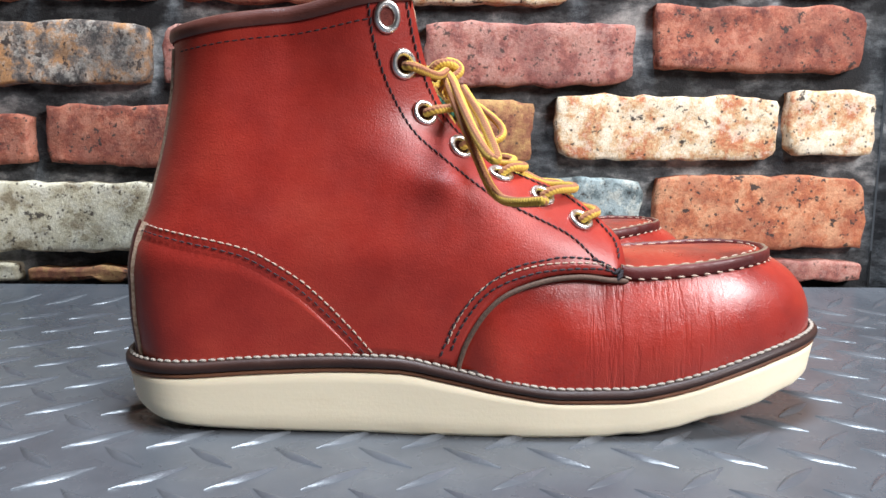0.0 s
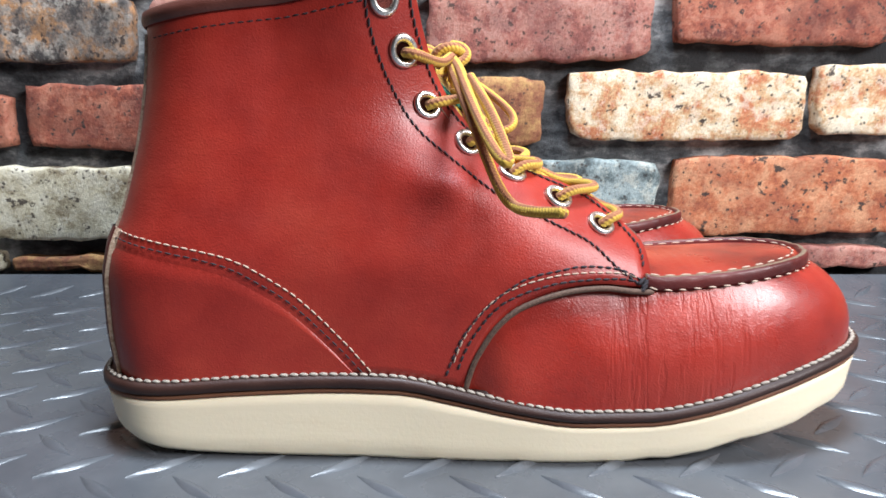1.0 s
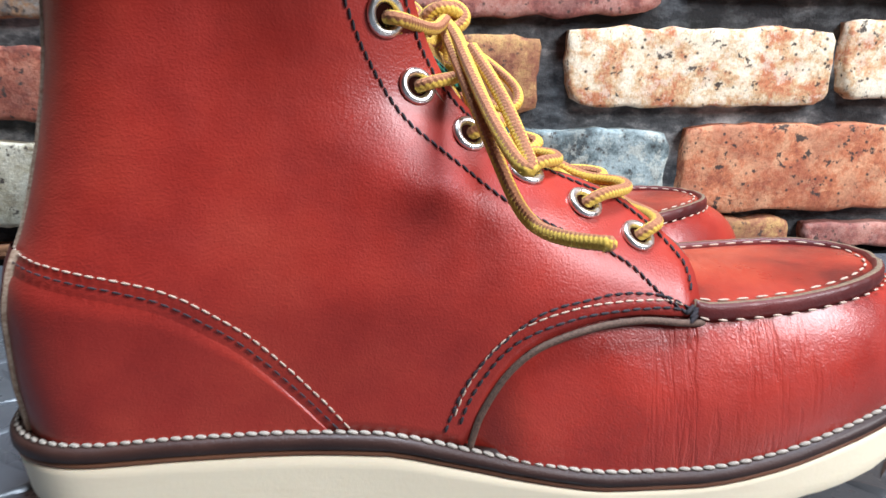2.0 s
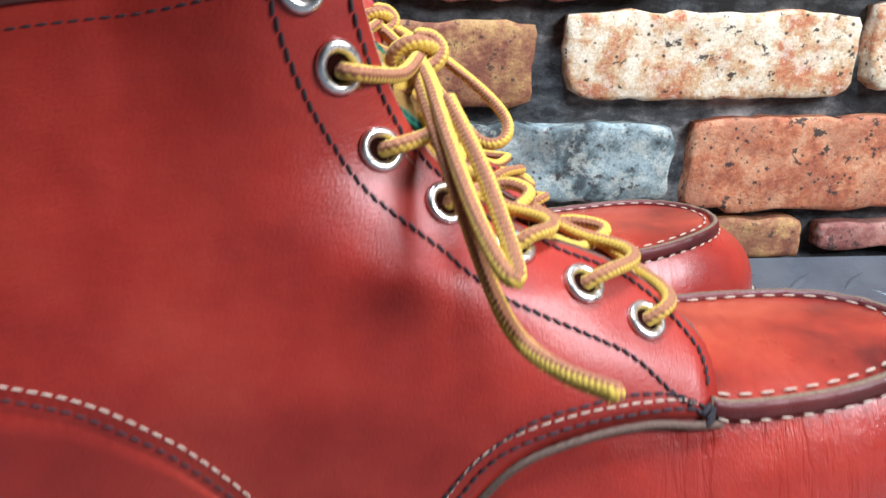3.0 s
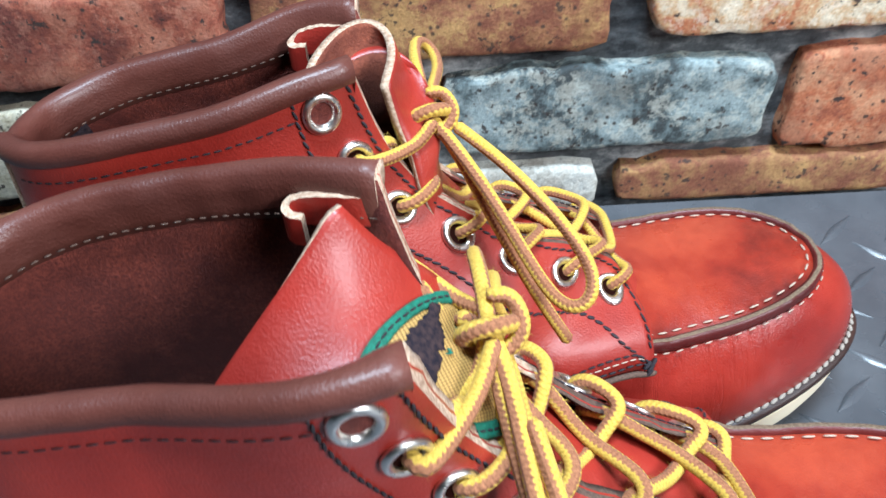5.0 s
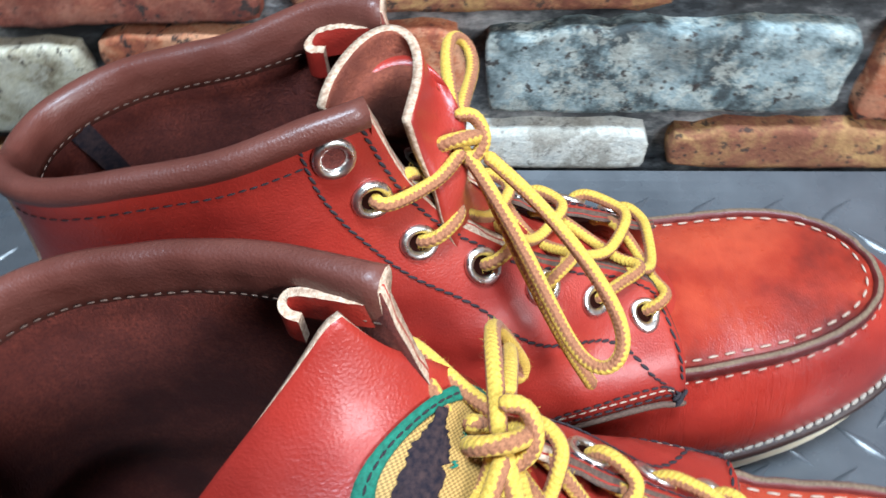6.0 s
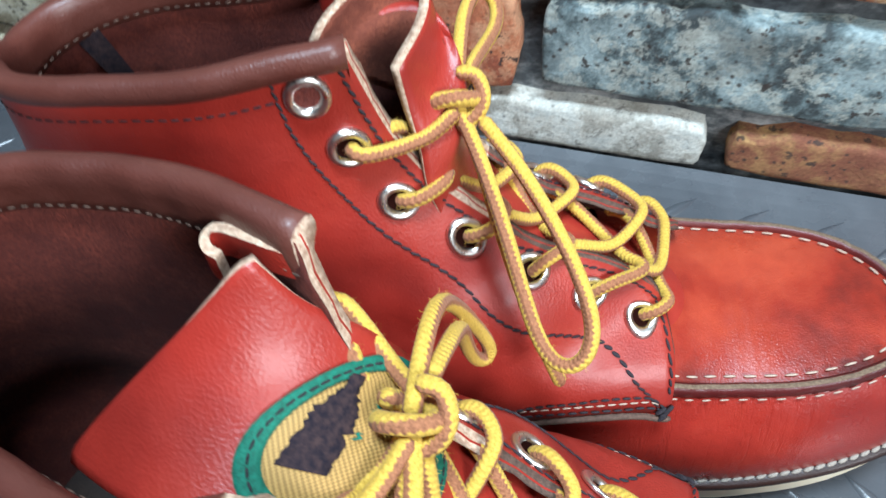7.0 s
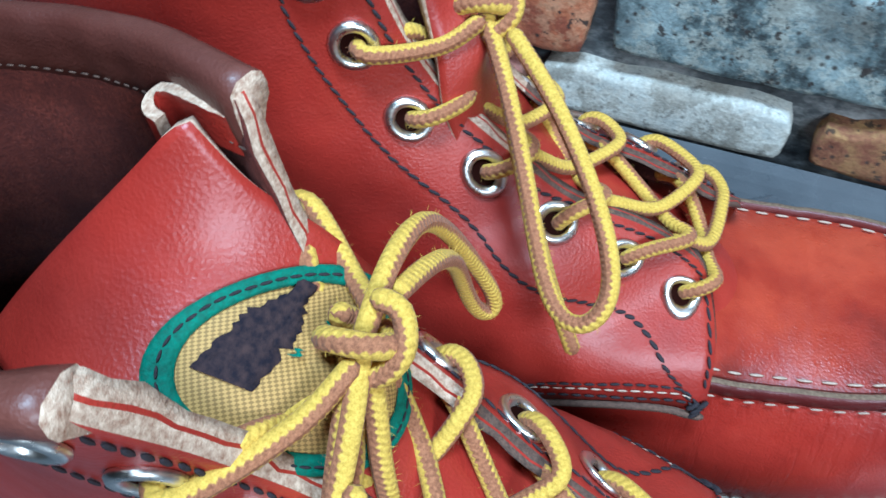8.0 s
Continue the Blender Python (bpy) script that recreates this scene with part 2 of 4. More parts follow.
def link_mesh(name, verts, faces, mats, parent=None, label="", slots=None, uvs=None, smooth=True):
    me = bpy.data.meshes.new(name)
    me.from_pydata([tuple(v) for v in verts], [], [tuple(f) for f in faces])
    for m in (mats if isinstance(mats, (list, tuple)) else [mats]):
        me.materials.append(m)
    if slots is not None:
        me.polygons.foreach_set("material_index", slots)
    if uvs is not None:
        lay = me.uv_layers.new(name="UVMap")
        for loop in me.loops:
            lay.data[loop.index].uv = uvs[loop.vertex_index]
    if smooth:
        me.polygons.foreach_set("use_smooth", [True] * len(me.polygons))
    bm = bmesh.new()
    bm.from_mesh(me)
    bmesh.ops.recalc_face_normals(bm, faces=bm.faces)
    bm.to_mesh(me)
    bm.free()
    me.update()
    ob = new(name, me)
    if parent is not None:
        ob.parent = parent
    if label:
        ob["label"] = label
    return ob


def grid_faces(nu, nv, close_u=False, start=0):
    out = []
    for i in range(nu if close_u else nu - 1):
        for j in range(nv - 1):
            a, b = i * nv + j, ((i + 1) % nu) * nv + j
            out.append((start + a, start + b, start + b + 1, start + a + 1))
    return out


def spline(table):
    """A smooth curve through (x, value) pairs."""
    xs = np.array([p[0] for p in table], float)
    ys = np.array([p[1] for p in table], float)
    h = np.diff(xs)
    d = np.diff(ys) / h
    m = np.zeros(len(xs))
    m[0], m[-1] = d[0], d[-1]
    for i in range(1, len(xs) - 1):
        m[i] = 0 if d[i - 1] * d[i] <= 0 else 2 * d[i - 1] * d[i] / (d[i - 1] + d[i])

    def at(x):
        x = min(max(x, xs[0]), xs[-1])
        i = min(int(np.searchsorted(xs, x, "right")) - 1, len(h) - 1)
        t = (x - xs[i]) / h[i]
        return float((1 + 2 * t) * (1 - t) ** 2 * ys[i] + t * (1 - t) ** 2 * h[i] * m[i] + t * t * (3 - 2 * t) * ys[i + 1] + t * t * (t - 1) * h[i] * m[i + 1])
    return at


def smooth_path(pts, n):
    """n points spaced evenly along a smooth curve through pts."""
    p = [Vector(q) for q in pts]
    p = [p[0] * 2 - p[1], *p, p[-1] * 2 - p[-2]]
    dense = []
    for i in range(1, len(p) - 2):
        for k in range(16):
            t = k / 16
            a, b, c, d = p[i - 1], p[i], p[i + 1], p[i + 2]
            dense.append(0.5 * (2 * b + (c - a) * t + (2 * a - 5 * b + 4 * c - d) * t * t + (3 * b - a - 3 * c + d) * t ** 3))
    dense.append(p[-2])
    return resample(dense, n)


def resample(pts, n):
    pts = [Vector(q) for q in pts]
    run = [0.0]
    for a, b in zip(pts, pts[1:]):
        run.append(run[-1] + (b - a).length)
    out, k = [], 0
    for i in range(n):
        s = run[-1] * i / (n - 1)
        while k < len(run) - 2 and run[k + 1] < s:
            k += 1
        seg = run[k + 1] - run[k]
        out.append(pts[k].lerp(pts[k + 1], (s - run[k]) / seg if seg else 0))
    return out


def tube(name, pts, radius, mat, parent, label="", sides=10, step=0.0012, twist=14.0, flat=1.0, hairs=0):
    """A cord along pts with rounded ends; u runs round it and v along it, in metres."""
    length = sum((Vector(b) - Vector(a)).length for a, b in zip(pts, pts[1:]))
    n = max(6, int(length / step))
    path = smooth_path(pts, n)
    verts, uvs = [], []
    up = Vector((0.13, 0.21, 0.97))
    for i, p in enumerate(path):
        t = (path[min(i + 1, n - 1)] - path[max(i - 1, 0)]).normalized()
        side = t.cross(up)
        side = side.normalized() if side.length > 1e-4 else Vector((1, 0, 0))
        up = side.cross(t).normalized()
        r = radius * (0.55 if i in (0, n - 1) else 1.0)
        for k in range(sides + 1):
            a = 2 * math.pi * k / sides + twist * i * length / n
            verts.append(p + side * (math.cos(a) * r) + up * (math.sin(a) * r * flat))
            uvs.append((k / sides, length * i / (n - 1)))
    faces = grid_faces(n, sides + 1)
    rnd = random.Random(n)
    for _ in range(int(length * hairs)):
        i, k = rnd.randrange(1, n - 1), rnd.randrange(sides)
        root = Vector(verts[i * (sides + 1) + k])
        out = (root - path[i]).normalized()
        along = (path[i + 1] - path[i]).normalized()
        lean = along * rnd.uniform(-0.9, 0.9) + out.cross(along) * rnd.uniform(-0.9, 0.9)
        tip = root + (out + lean) * rnd.uniform(0.0004, 0.0013)
        wide = along.cross(out) * 0.00003 + along * 0.00002
        base = len(verts)
        mid = root.lerp(tip, 0.5) + out * rnd.uniform(0, 0.0003)
        verts += [root + wide, root - wide, mid - wide * 0.7, mid + wide * 0.7, tip]
        uvs += [uvs[i * (sides + 1) + k]] * 5
        faces += [(base, base + 1, base + 2, base + 3), (base + 3, base + 2, base + 4)]
    faces.append(tuple(range(sides)))
    faces.append(tuple((n - 1) * (sides + 1) + k for k in range(sides)))
    return link_mesh(name, verts, faces, mat, parent, label, uvs=uvs)

# ---------------------------------------------------------------- the setting
WALL_Y = 0.224


def brick_mesh(w, h, depth, seed, rough=0.0012):
    """A worn brick: a rounded block with an uneven outline. Its face looks to -y."""
    nx, nz = max(6, int(w / 0.009)), 7
    verts = []
    rnd = random.Random(seed)
    ph = [rnd.uniform(0, 50) for _ in range(3)]
    cut = [rnd.choice((0.5, 0.8, 1.0, 1.8)) for _ in range(4)]
    for layer, (inset, y) in enumerate(((0.0, depth), (0.0, 0.0022), (0.0008, 0.0006), (0.0028, 0.0))):
        for i in range(nx + 1):
            for j in range(nz + 1):
                u, v = i / nx, j / nz
                x, z = (u - 0.5) * (w - 2 * inset), (v - 0.5) * (h - 2 * inset)
                corner = (abs(2 * u - 1) ** 8) * (abs(2 * v - 1) ** 4) * cut[(u > 0.5) * 2 + (v > 0.5)]
                x *= 1 - 0.022 * corner
                z *= 1 - 0.11 * corner
                e = noise.noise((x * 55 + ph[0], z * 55 + ph[1], ph[2])) * rough * 1.6 + noise.noise((x * 190 + ph[1], z * 190, ph[0])) * rough * 0.8
                edge = max(abs(2 * u - 1), abs(2 * v - 1)) ** 6
                verts.append((x + e * edge * (1 if u > 0.5 else -1), y + (e * 0.5 if layer > 1 else 0), z + e * edge * (1 if v > 0.5 else -1)))
    m = (nx + 1) * (nz + 1)
    ring = [i * (nz + 1) for i in range(nx + 1)] + [nx * (nz + 1) + j for j in range(1, nz + 1)]
    ring += [i * (nz + 1) + nz for i in range(nx - 1, -1, -1)] + [j for j in range(nz - 1, 0, -1)]
    faces = grid_faces(nx + 1, nz + 1, start=3 * m)
    for lay in range(3):
        for a, b in zip(ring, ring[1:] + ring[:1]):
            faces.append((lay * m + a, lay * m + b, (lay + 1) * m + b, (lay + 1) * m + a))
    used = sorted({v for f in faces for v in f})
    remap = {v: i for i, v in enumerate(used)}
    return [verts[v] for v in used], [tuple(remap[v] for v in f) for f in faces]


def lay(wall, row, lo, hi, rnd):
    for a, b, k, down, up in row:
        v, f = brick_mesh(b - a, hi + up - lo - down, 0.014, rnd.randrange(9999), 0.0019)
        ob = link_mesh("brick", v, f, BRICK[k], wall)
        ob.location = ((a + b) / 2, 0.0, (lo + hi + down + up) / 2)


LEVELS = {1: (0.0090, 0.0355), 2: (0.0440, 0.0955), 3: (0.1070, 0.1545), 4: (0.1660, 0.2120), 5: (0.2240, 0.2740)}
KINDS = ["red", "orange", "cream", "stone", "spotted", "mauve", "grey", "red"]


def course(c):
    return LEVELS.get(c, (0.2240 + (c - 5) * 0.0600, 0.2720 + (c - 5) * 0.0600))


def brick_wall():
    left, right = -0.216, 0.484
    wall = link_mesh("wall_north", *box((left - 0.012, 0.0125, -0.03), (right + 0.012, 0.08, 0.62)), MORTAR, smooth=False)
    wall.location = (0, WALL_Y, 0)
    tagged(wall, "old mixed brick wall in red, cream and slate with dark mortar", "wall", kind="structure")
    # along the wall from, to, kind, and how far the bottom and the top stand off the course
    known = {
        1: [(left, -0.174, "stone", 0.003, -0.008), (-0.166, -0.050, "spotted", 0.004, -0.012), (-0.040, 0.098, "mauve", 0, -0.008), (0.110, 0.222, "white", 0.001, 0), (0.234, 0.395, "spotted", 0.001, 0), (0.406, right, "mauve", 0.006, -0.004)],
        2: [(left, -0.062, "stone", -0.008, -0.006), (-0.050, 0.128, "orange", -0.002, 0), (0.140, 0.308, "blue", 0.004, 0), (0.320, right - 0.002, "orange", -0.003, 0.002)],
        3: [(left, -0.156, "red", -0.004, -0.014), (-0.144, 0.038, "red", -0.005, -0.007), (0.052, 0.224, "spotted", -0.001, -0.002), (0.241, 0.411, "cream", 0.002, 0.003), (0.418, right, "cream", 0.006, 0.008)],
        4: [(left, -0.065, "grey", -0.004, -0.004), (-0.053, 0.128, "mauve", -0.002, -0.004), (0.140, 0.298, "mauve", -0.001, -0.002), (0.315, 0.471, "red", 0.010, 0.012)],
        5: [(left, -0.153, "red", 0, 0), (-0.142, -0.050, "mauve", 0, 0), (-0.038, 0.109, "red", 0, 0), (0.120, 0.250, "cream", 0, 0), (0.262, 0.326, "red", 0.010, 0), (0.338, 0.396, "cream", 0.012, 0), (0.408, right, "grey", 0.010, 0)],
    }
    rnd = random.Random(5)
    for c in range(1, 12):
        row = list(known.get(c, []))
        x = left + (rnd.uniform(0, 0.06) if not row else 0)
        while not known.get(c) and x < right - 0.05:
            w = min(rnd.uniform(0.13, 0.175), right - x)
            row.append((x, x + w, rnd.choice(KINDS), 0, 0))
            x += w + 0.011
        lay(wall, row, *course(c), rnd)
    # side walls that stand forward at an angle
    for name, m in (("wall_northeast", pose(right + 0.006, WALL_Y + 0.002, 0, 0, 0, -38)), ("wall_northwest", pose(left - 0.006, WALL_Y + 0.002, 0, 0, 0, 180 + 38))):
        east = name == "wall_northeast"
        wing = link_mesh(name, *box((0.0, 0.0100, -0.03), (0.42, 0.06, 0.62)) if east else box((0.0, -0.06, -0.03), (0.42, -0.0100, 0.62)), MORTAR, smooth=False)
        tagged(wing, "old mixed brick side wall with dark mortar", "wall", kind="structure")
        wing.matrix_world = m
        for c in range(1, 12):
            lo, hi = course(c)
            x = 0.014 + rnd.uniform(0, 0.004)
            first = rnd.uniform(0.05, 0.16)
            while x < 0.40:
                w = first or rnd.uniform(0.13, 0.175)
                first = 0
                v, f = brick_mesh(w, hi - lo, 0.014, rnd.randrange(9999), 0.0019)
                ob = link_mesh("brick", v, f, BRICK[rnd.choice(("grey", "spotted", "red", "grey", "mauve"))], wing)
                ob.matrix_local = pose(x + w / 2, 0, (lo + hi) / 2, 0, 0, 0 if east else 180)
                x += w + 0.011


def box(lo, hi):
    v = [(x, y, z) for x in (lo[0], hi[0]) for y in (lo[1], hi[1]) for z in (lo[2], hi[2])]
    return v, [(0, 1, 3, 2), (4, 6, 7, 5), (0, 4, 5, 1), (2, 3, 7, 6), (0, 2, 6, 4), (1, 5, 7, 3)]


def mat_z(y):
    """The mat turns up a little where it meets the wall."""
    f = min(max((y - 0.165) / 0.057, 0.0), 1.0)
    return 0.011 * f * f


def tread_mat():
    ys = [-0.9, -0.3] + [0.165 + 0.0057 * i for i in range(11)]
    verts = [(x, y, mat_z(y) - d) for x in (-0.9, 1.2) for d in (0.0, 0.004) for y in ys]
    n = len(ys)
    faces = []
    for i in range(n - 1):
        faces += [(i, i + 1, 2 * n + i + 1, 2 * n + i), (n + i, 3 * n + i, 3 * n + i + 1, n + i + 1), (i, n + i, n + i + 1, i + 1), (2 * n + i, 2 * n + i + 1, 3 * n + i + 1, 3 * n + i)]
    faces += [(0, 2 * n, 3 * n, n), (n - 1, 2 * n - 1, 4 * n - 1, 3 * n - 1)]
    mat = link_mesh("floor", verts, faces, TREAD, smooth=False)
    tagged(mat, "grey rubber mat with raised diamond tread under the boots", "floor", kind="structure")
    verts, faces = [], []
    prof = [(-1.0, 0.0), (-0.62, 0.52), (-0.25, 0.92), (0.0, 1.0), (0.25, 0.92), (0.62, 0.52), (1.0, 0.0)]

    def lozenge(cx, cy, ang):
        base = len(verts)
        ca, sa = math.cos(ang), math.sin(ang)
        for s, w in prof:
            for t, z in ((-1, -0.0002), (-0.30, 0.0015), (0.30, 0.0015), (1, -0.0002)):
                lx, ly = s * 0.0142, t * (0.0030 * w + 0.0001)
                zz = z if z < 0 else z * (0.3 + 0.7 * w)
                y = cy + lx * sa + ly * ca
                verts.append((cx + lx * ca - ly * sa, y, zz + mat_z(y)))
        faces.extend(grid_faces(len(prof), 4, start=base))

    for i in range(-18, 30):
        for j in range(-15, 9):
            for dx, dy, ang in ((0.0, 0.0, 40), (0.0169, 0.0180, -40)):
                x, y = 0.011 + i * 0.0338 + dx, -0.086 + j * 0.0355 + dy
                if y < WALL_Y - 0.022 and -0.6 < x < 1.0:
                    lozenge(x, y, math.radians(ang))
    tagged(link_mesh("tread_pattern", verts, faces, TREAD, mat), kind="stuff")


def room():
    tagged(link_mesh("ground", *box((-6, -6, -0.86), (6, 6, -0.80)), TABLE, smooth=False), "dark room floor below the display table", "floor", kind="structure")
    tagged(link_mesh("wall_south", *box((-2.2, -2.0, -0.8), (2.4, -1.9, 1.6)), PAINT, smooth=False), "grey painted room wall", "wall", kind="structure")
    tagged(link_mesh("wall_west", *box((-2.2, -1.9, -0.8), (-2.1, 1.4, 1.6)), PAINT, smooth=False), "grey painted room wall", "wall", kind="structure")
    tagged(link_mesh("wall_east", *box((2.3, -1.9, -0.8), (2.4, 1.4, 1.6)), PAINT, smooth=False), "grey painted room wall", "wall", kind="structure")
    tagged(link_mesh("ceiling", *box((-2.2, -2.0, 1.6), (2.4, 1.4, 1.7)), PAINT, smooth=False), "grey painted ceiling", "ceiling", kind="structure")


# ---------------------------------------------------------------- boots: the shape
# x runs from heel to toe, y to the inner side, z up from the floor, for the right boot

heel_back = spline([(0.03, 0.0055), (0.05, 0.0035), (0.065, 0.0035), (0.08, 0.006), (0.093, 0.011), (0.106, 0.0147), (0.124, 0.019), (0.146, 0.0226), (0.166, 0.024), (0.18, 0.0245)])
welt_z = spline([(0.0, 0.0305), (0.03, 0.0310), (0.06, 0.0330), (0.095, 0.0344), (0.115, 0.0341), (0.137, 0.0299), (0.16, 0.0246), (0.183, 0.0215), (0.206, 0.0217), (0.229, 0.0256), (0.252, 0.0322), (0.275, 0.0380), (0.302, 0.0418)])
sole_z = spline([(0.0, 0.0130), (0.012, 0.0075), (0.03, 0.0030), (0.055, 0.0012), (0.09, 0.0004), (0.13, 0.0), (0.16, 0.0), (0.20, 0.0), (0.2275, 0.0040), (0.25, 0.0090), (0.279, 0.0160), (0.303, 0.0235)])
front_x = spline([(0.0664, 0.2084), (0.080, 0.2079), (0.0888, 0.2015), (0.0974, 0.1917), (0.1049, 0.1774), (0.110, 0.1633), (0.1194, 0.1517), (0.1355, 0.1381), (0.1575, 0.1295), (0.178, 0.1240)])
edge_w = spline([(0.066, 0.0385), (0.075, 0.033), (0.085, 0.024), (0.095, 0.017), (0.12, 0.0150), (0.155, 0.0170), (0.178, 0.0205)])
collar_z = spline([(0.02, 0.1655), (0.033, 0.1672), (0.056, 0.1706), (0.077, 0.1728), (0.098, 0.1745), (0.127, 0.1770)])
seam_z = spline([(0.185, 0.0672), (0.217, 0.0676), (0.233, 0.0688), (0.249, 0.0706), (0.264, 0.0722), (0.282, 0.0730)])
side_w = [spline([(z, w) for z, w in zip((0.035, 0.07, 0.10, 0.14, 0.178), col)]) for col in
          ((0.0350, 0.0350, 0.032, 0.029, 0.027), (0.0368, 0.0365, 0.0340, 0.031, 0.0295), (0.0420, 0.0408, 0.035, 0.031, 0.0295), (0.0450, 0.0430, 0.036, 0.031, 0.029), (0.0468, 0.0420, 0.036, 0.031, 0.029))]
SIDE_X = (0.03, 0.08, 0.13, 0.18, 0.21)


def upper_w(x, z):
    """Half the width of the upper at a place along it and a height."""
    w = spline([(a, f(z)) for a, f in zip(SIDE_X, side_w)])(x)
    d = max(x - heel_back(z), 0.0) / 0.034
    w *= (1 - (1 - min(d, 1)) ** 2.3) ** (1 / 2.3)
    if z > 0.058:
        f = min(max((front_x(z) - x) / 0.05, 0), 1)
        near_edge = min(w, edge_w(z) + max(w - edge_w(z), 0) * (1 - (1 - f) ** 2))
        f = min((z - 0.058) / 0.0084, 1)
        w += (near_edge - w) * f * f * (3 - 2 * f)
    return w


def upper_normal(x, z, side):
    e = 0.0006
    dx = (upper_w(x + e, z) - upper_w(x - e, z)) / (2 * e)
    dz = (upper_w(x, z + e) - upper_w(x, z - e)) / (2 * e)
    return Vector((-dx, side, -dz)).normalized()


def on_upper(x, z, side, off=0.0):
    p = Vector((x, side * upper_w(x, z), z))
    return p + upper_normal(x, z, side) * off


def toe_curve(phi, cx, a, b, n, inner):
    """A rounded toe outline: phi 0 at the tip, +-90 degrees at its widest."""
    c, s = abs(math.cos(phi)) ** (2 / n), abs(math.sin(phi)) ** (2 / n)
    return cx + a * c, math.copysign(s, phi) * (b if phi < 0 else inner)


def outline(grow, n_toe=41, n_side=26):
    """The plan of the sole, from the heel's middle along the outer side, round the toe and back; a closed loop."""
    outer = spline([(0.03, 0.0370), (0.06, 0.0384), (0.10, 0.0408), (0.14, 0.0452), (0.18, 0.0485), (0.215, 0.0490)])
    inner = spline([(0.03, 0.0370), (0.06, 0.0375), (0.10, 0.0370), (0.14, 0.0390), (0.18, 0.0420), (0.215, 0.0435)])
    pts = []
    for i in range(16):
        f = math.pi / 2 * i / 16
        c, s = math.cos(f) ** (2 / 2.2), math.sin(f) ** (2 / 2.2)
        pts.append((0.034 - (0.034 + grow) * c, -(0.0370 + grow) * s))
    for i in range(n_side):
        x = 0.034 + (0.215 - 0.034) * i / n_side
        pts.append((x, -outer(x) - grow))
    for i in range(n_toe):
        f = -math.pi / 2 + math.pi * i / (n_toe - 1)
        pts.append(toe_curve(f, 0.215, 0.0838 + grow, 0.0490 + grow, 2.1, 0.0435 + grow))
    for i in range(n_side - 1, -1, -1):
        x = 0.034 + (0.215 - 0.034) * i / n_side
        pts.append((x, inner(x) + grow))
    for i in range(15, 0, -1):
        f = math.pi / 2 * i / 16
        c, s = math.cos(f) ** (2 / 2.2), math.sin(f) ** (2 / 2.2)
        pts.append((0.034 - (0.034 + grow) * c, (0.0370 + grow) * s))
    return pts


def coons(bottom, top, left, right, su, sv):
    """A patch between four curves, in x and z."""
    nu, nv = len(bottom), len(left)
    out = []
    for i in range(nu):
        u = su[i]
        for j in range(nv):
            v = sv[j]
            p = bottom[i] * (1 - v) + top[i] * v + left[j] * (1 - u) + right[j] * u
            p -= bottom[0] * ((1 - u) * (1 - v)) + bottom[-1] * (u * (1 - v)) + top[0] * ((1 - u) * v) + top[-1] * (u * v)
            out.append(p)
    return out


def at_steps(poly, steps):
    dense = resample(poly, 600)
    return [dense[min(int(round(s * 599)), 599)] for s in steps]


def v2(x, z):
    return Vector((x, 0.0, z))


QUARTER_EDGE = [(0.1403, 0.0290), (0.1415, 0.0340), (0.1444, 0.0421), (0.1513, 0.0535), (0.1603, 0.0613), (0.1745, 0.0664), (0.1885, 0.0677), (0.2003, 0.0662), (0.2084, 0.0655)]
EYELETS = [(0.1154, 0.1672), (0.1218, 0.1522), (0.1293, 0.1337), (0.1434, 0.1198), (0.1591, 0.1083), (0.1754, 0.0994), (0.1912, 0.0893)]


def eased(pts, rounds):
    """A path through pts with its corners rounded off."""
    p = smooth_path(pts, 30)
    for _ in range(rounds):
        p = [p[0]] + [(x + y * 2 + z) * 0.25 for x, y, z in zip(p, p[1:], p[2:])] + [p[-1]]
    return p


def ramp01(f):
    f = min(max(f, 0.0), 1.0)
    return f * f * (3 - 2 * f)


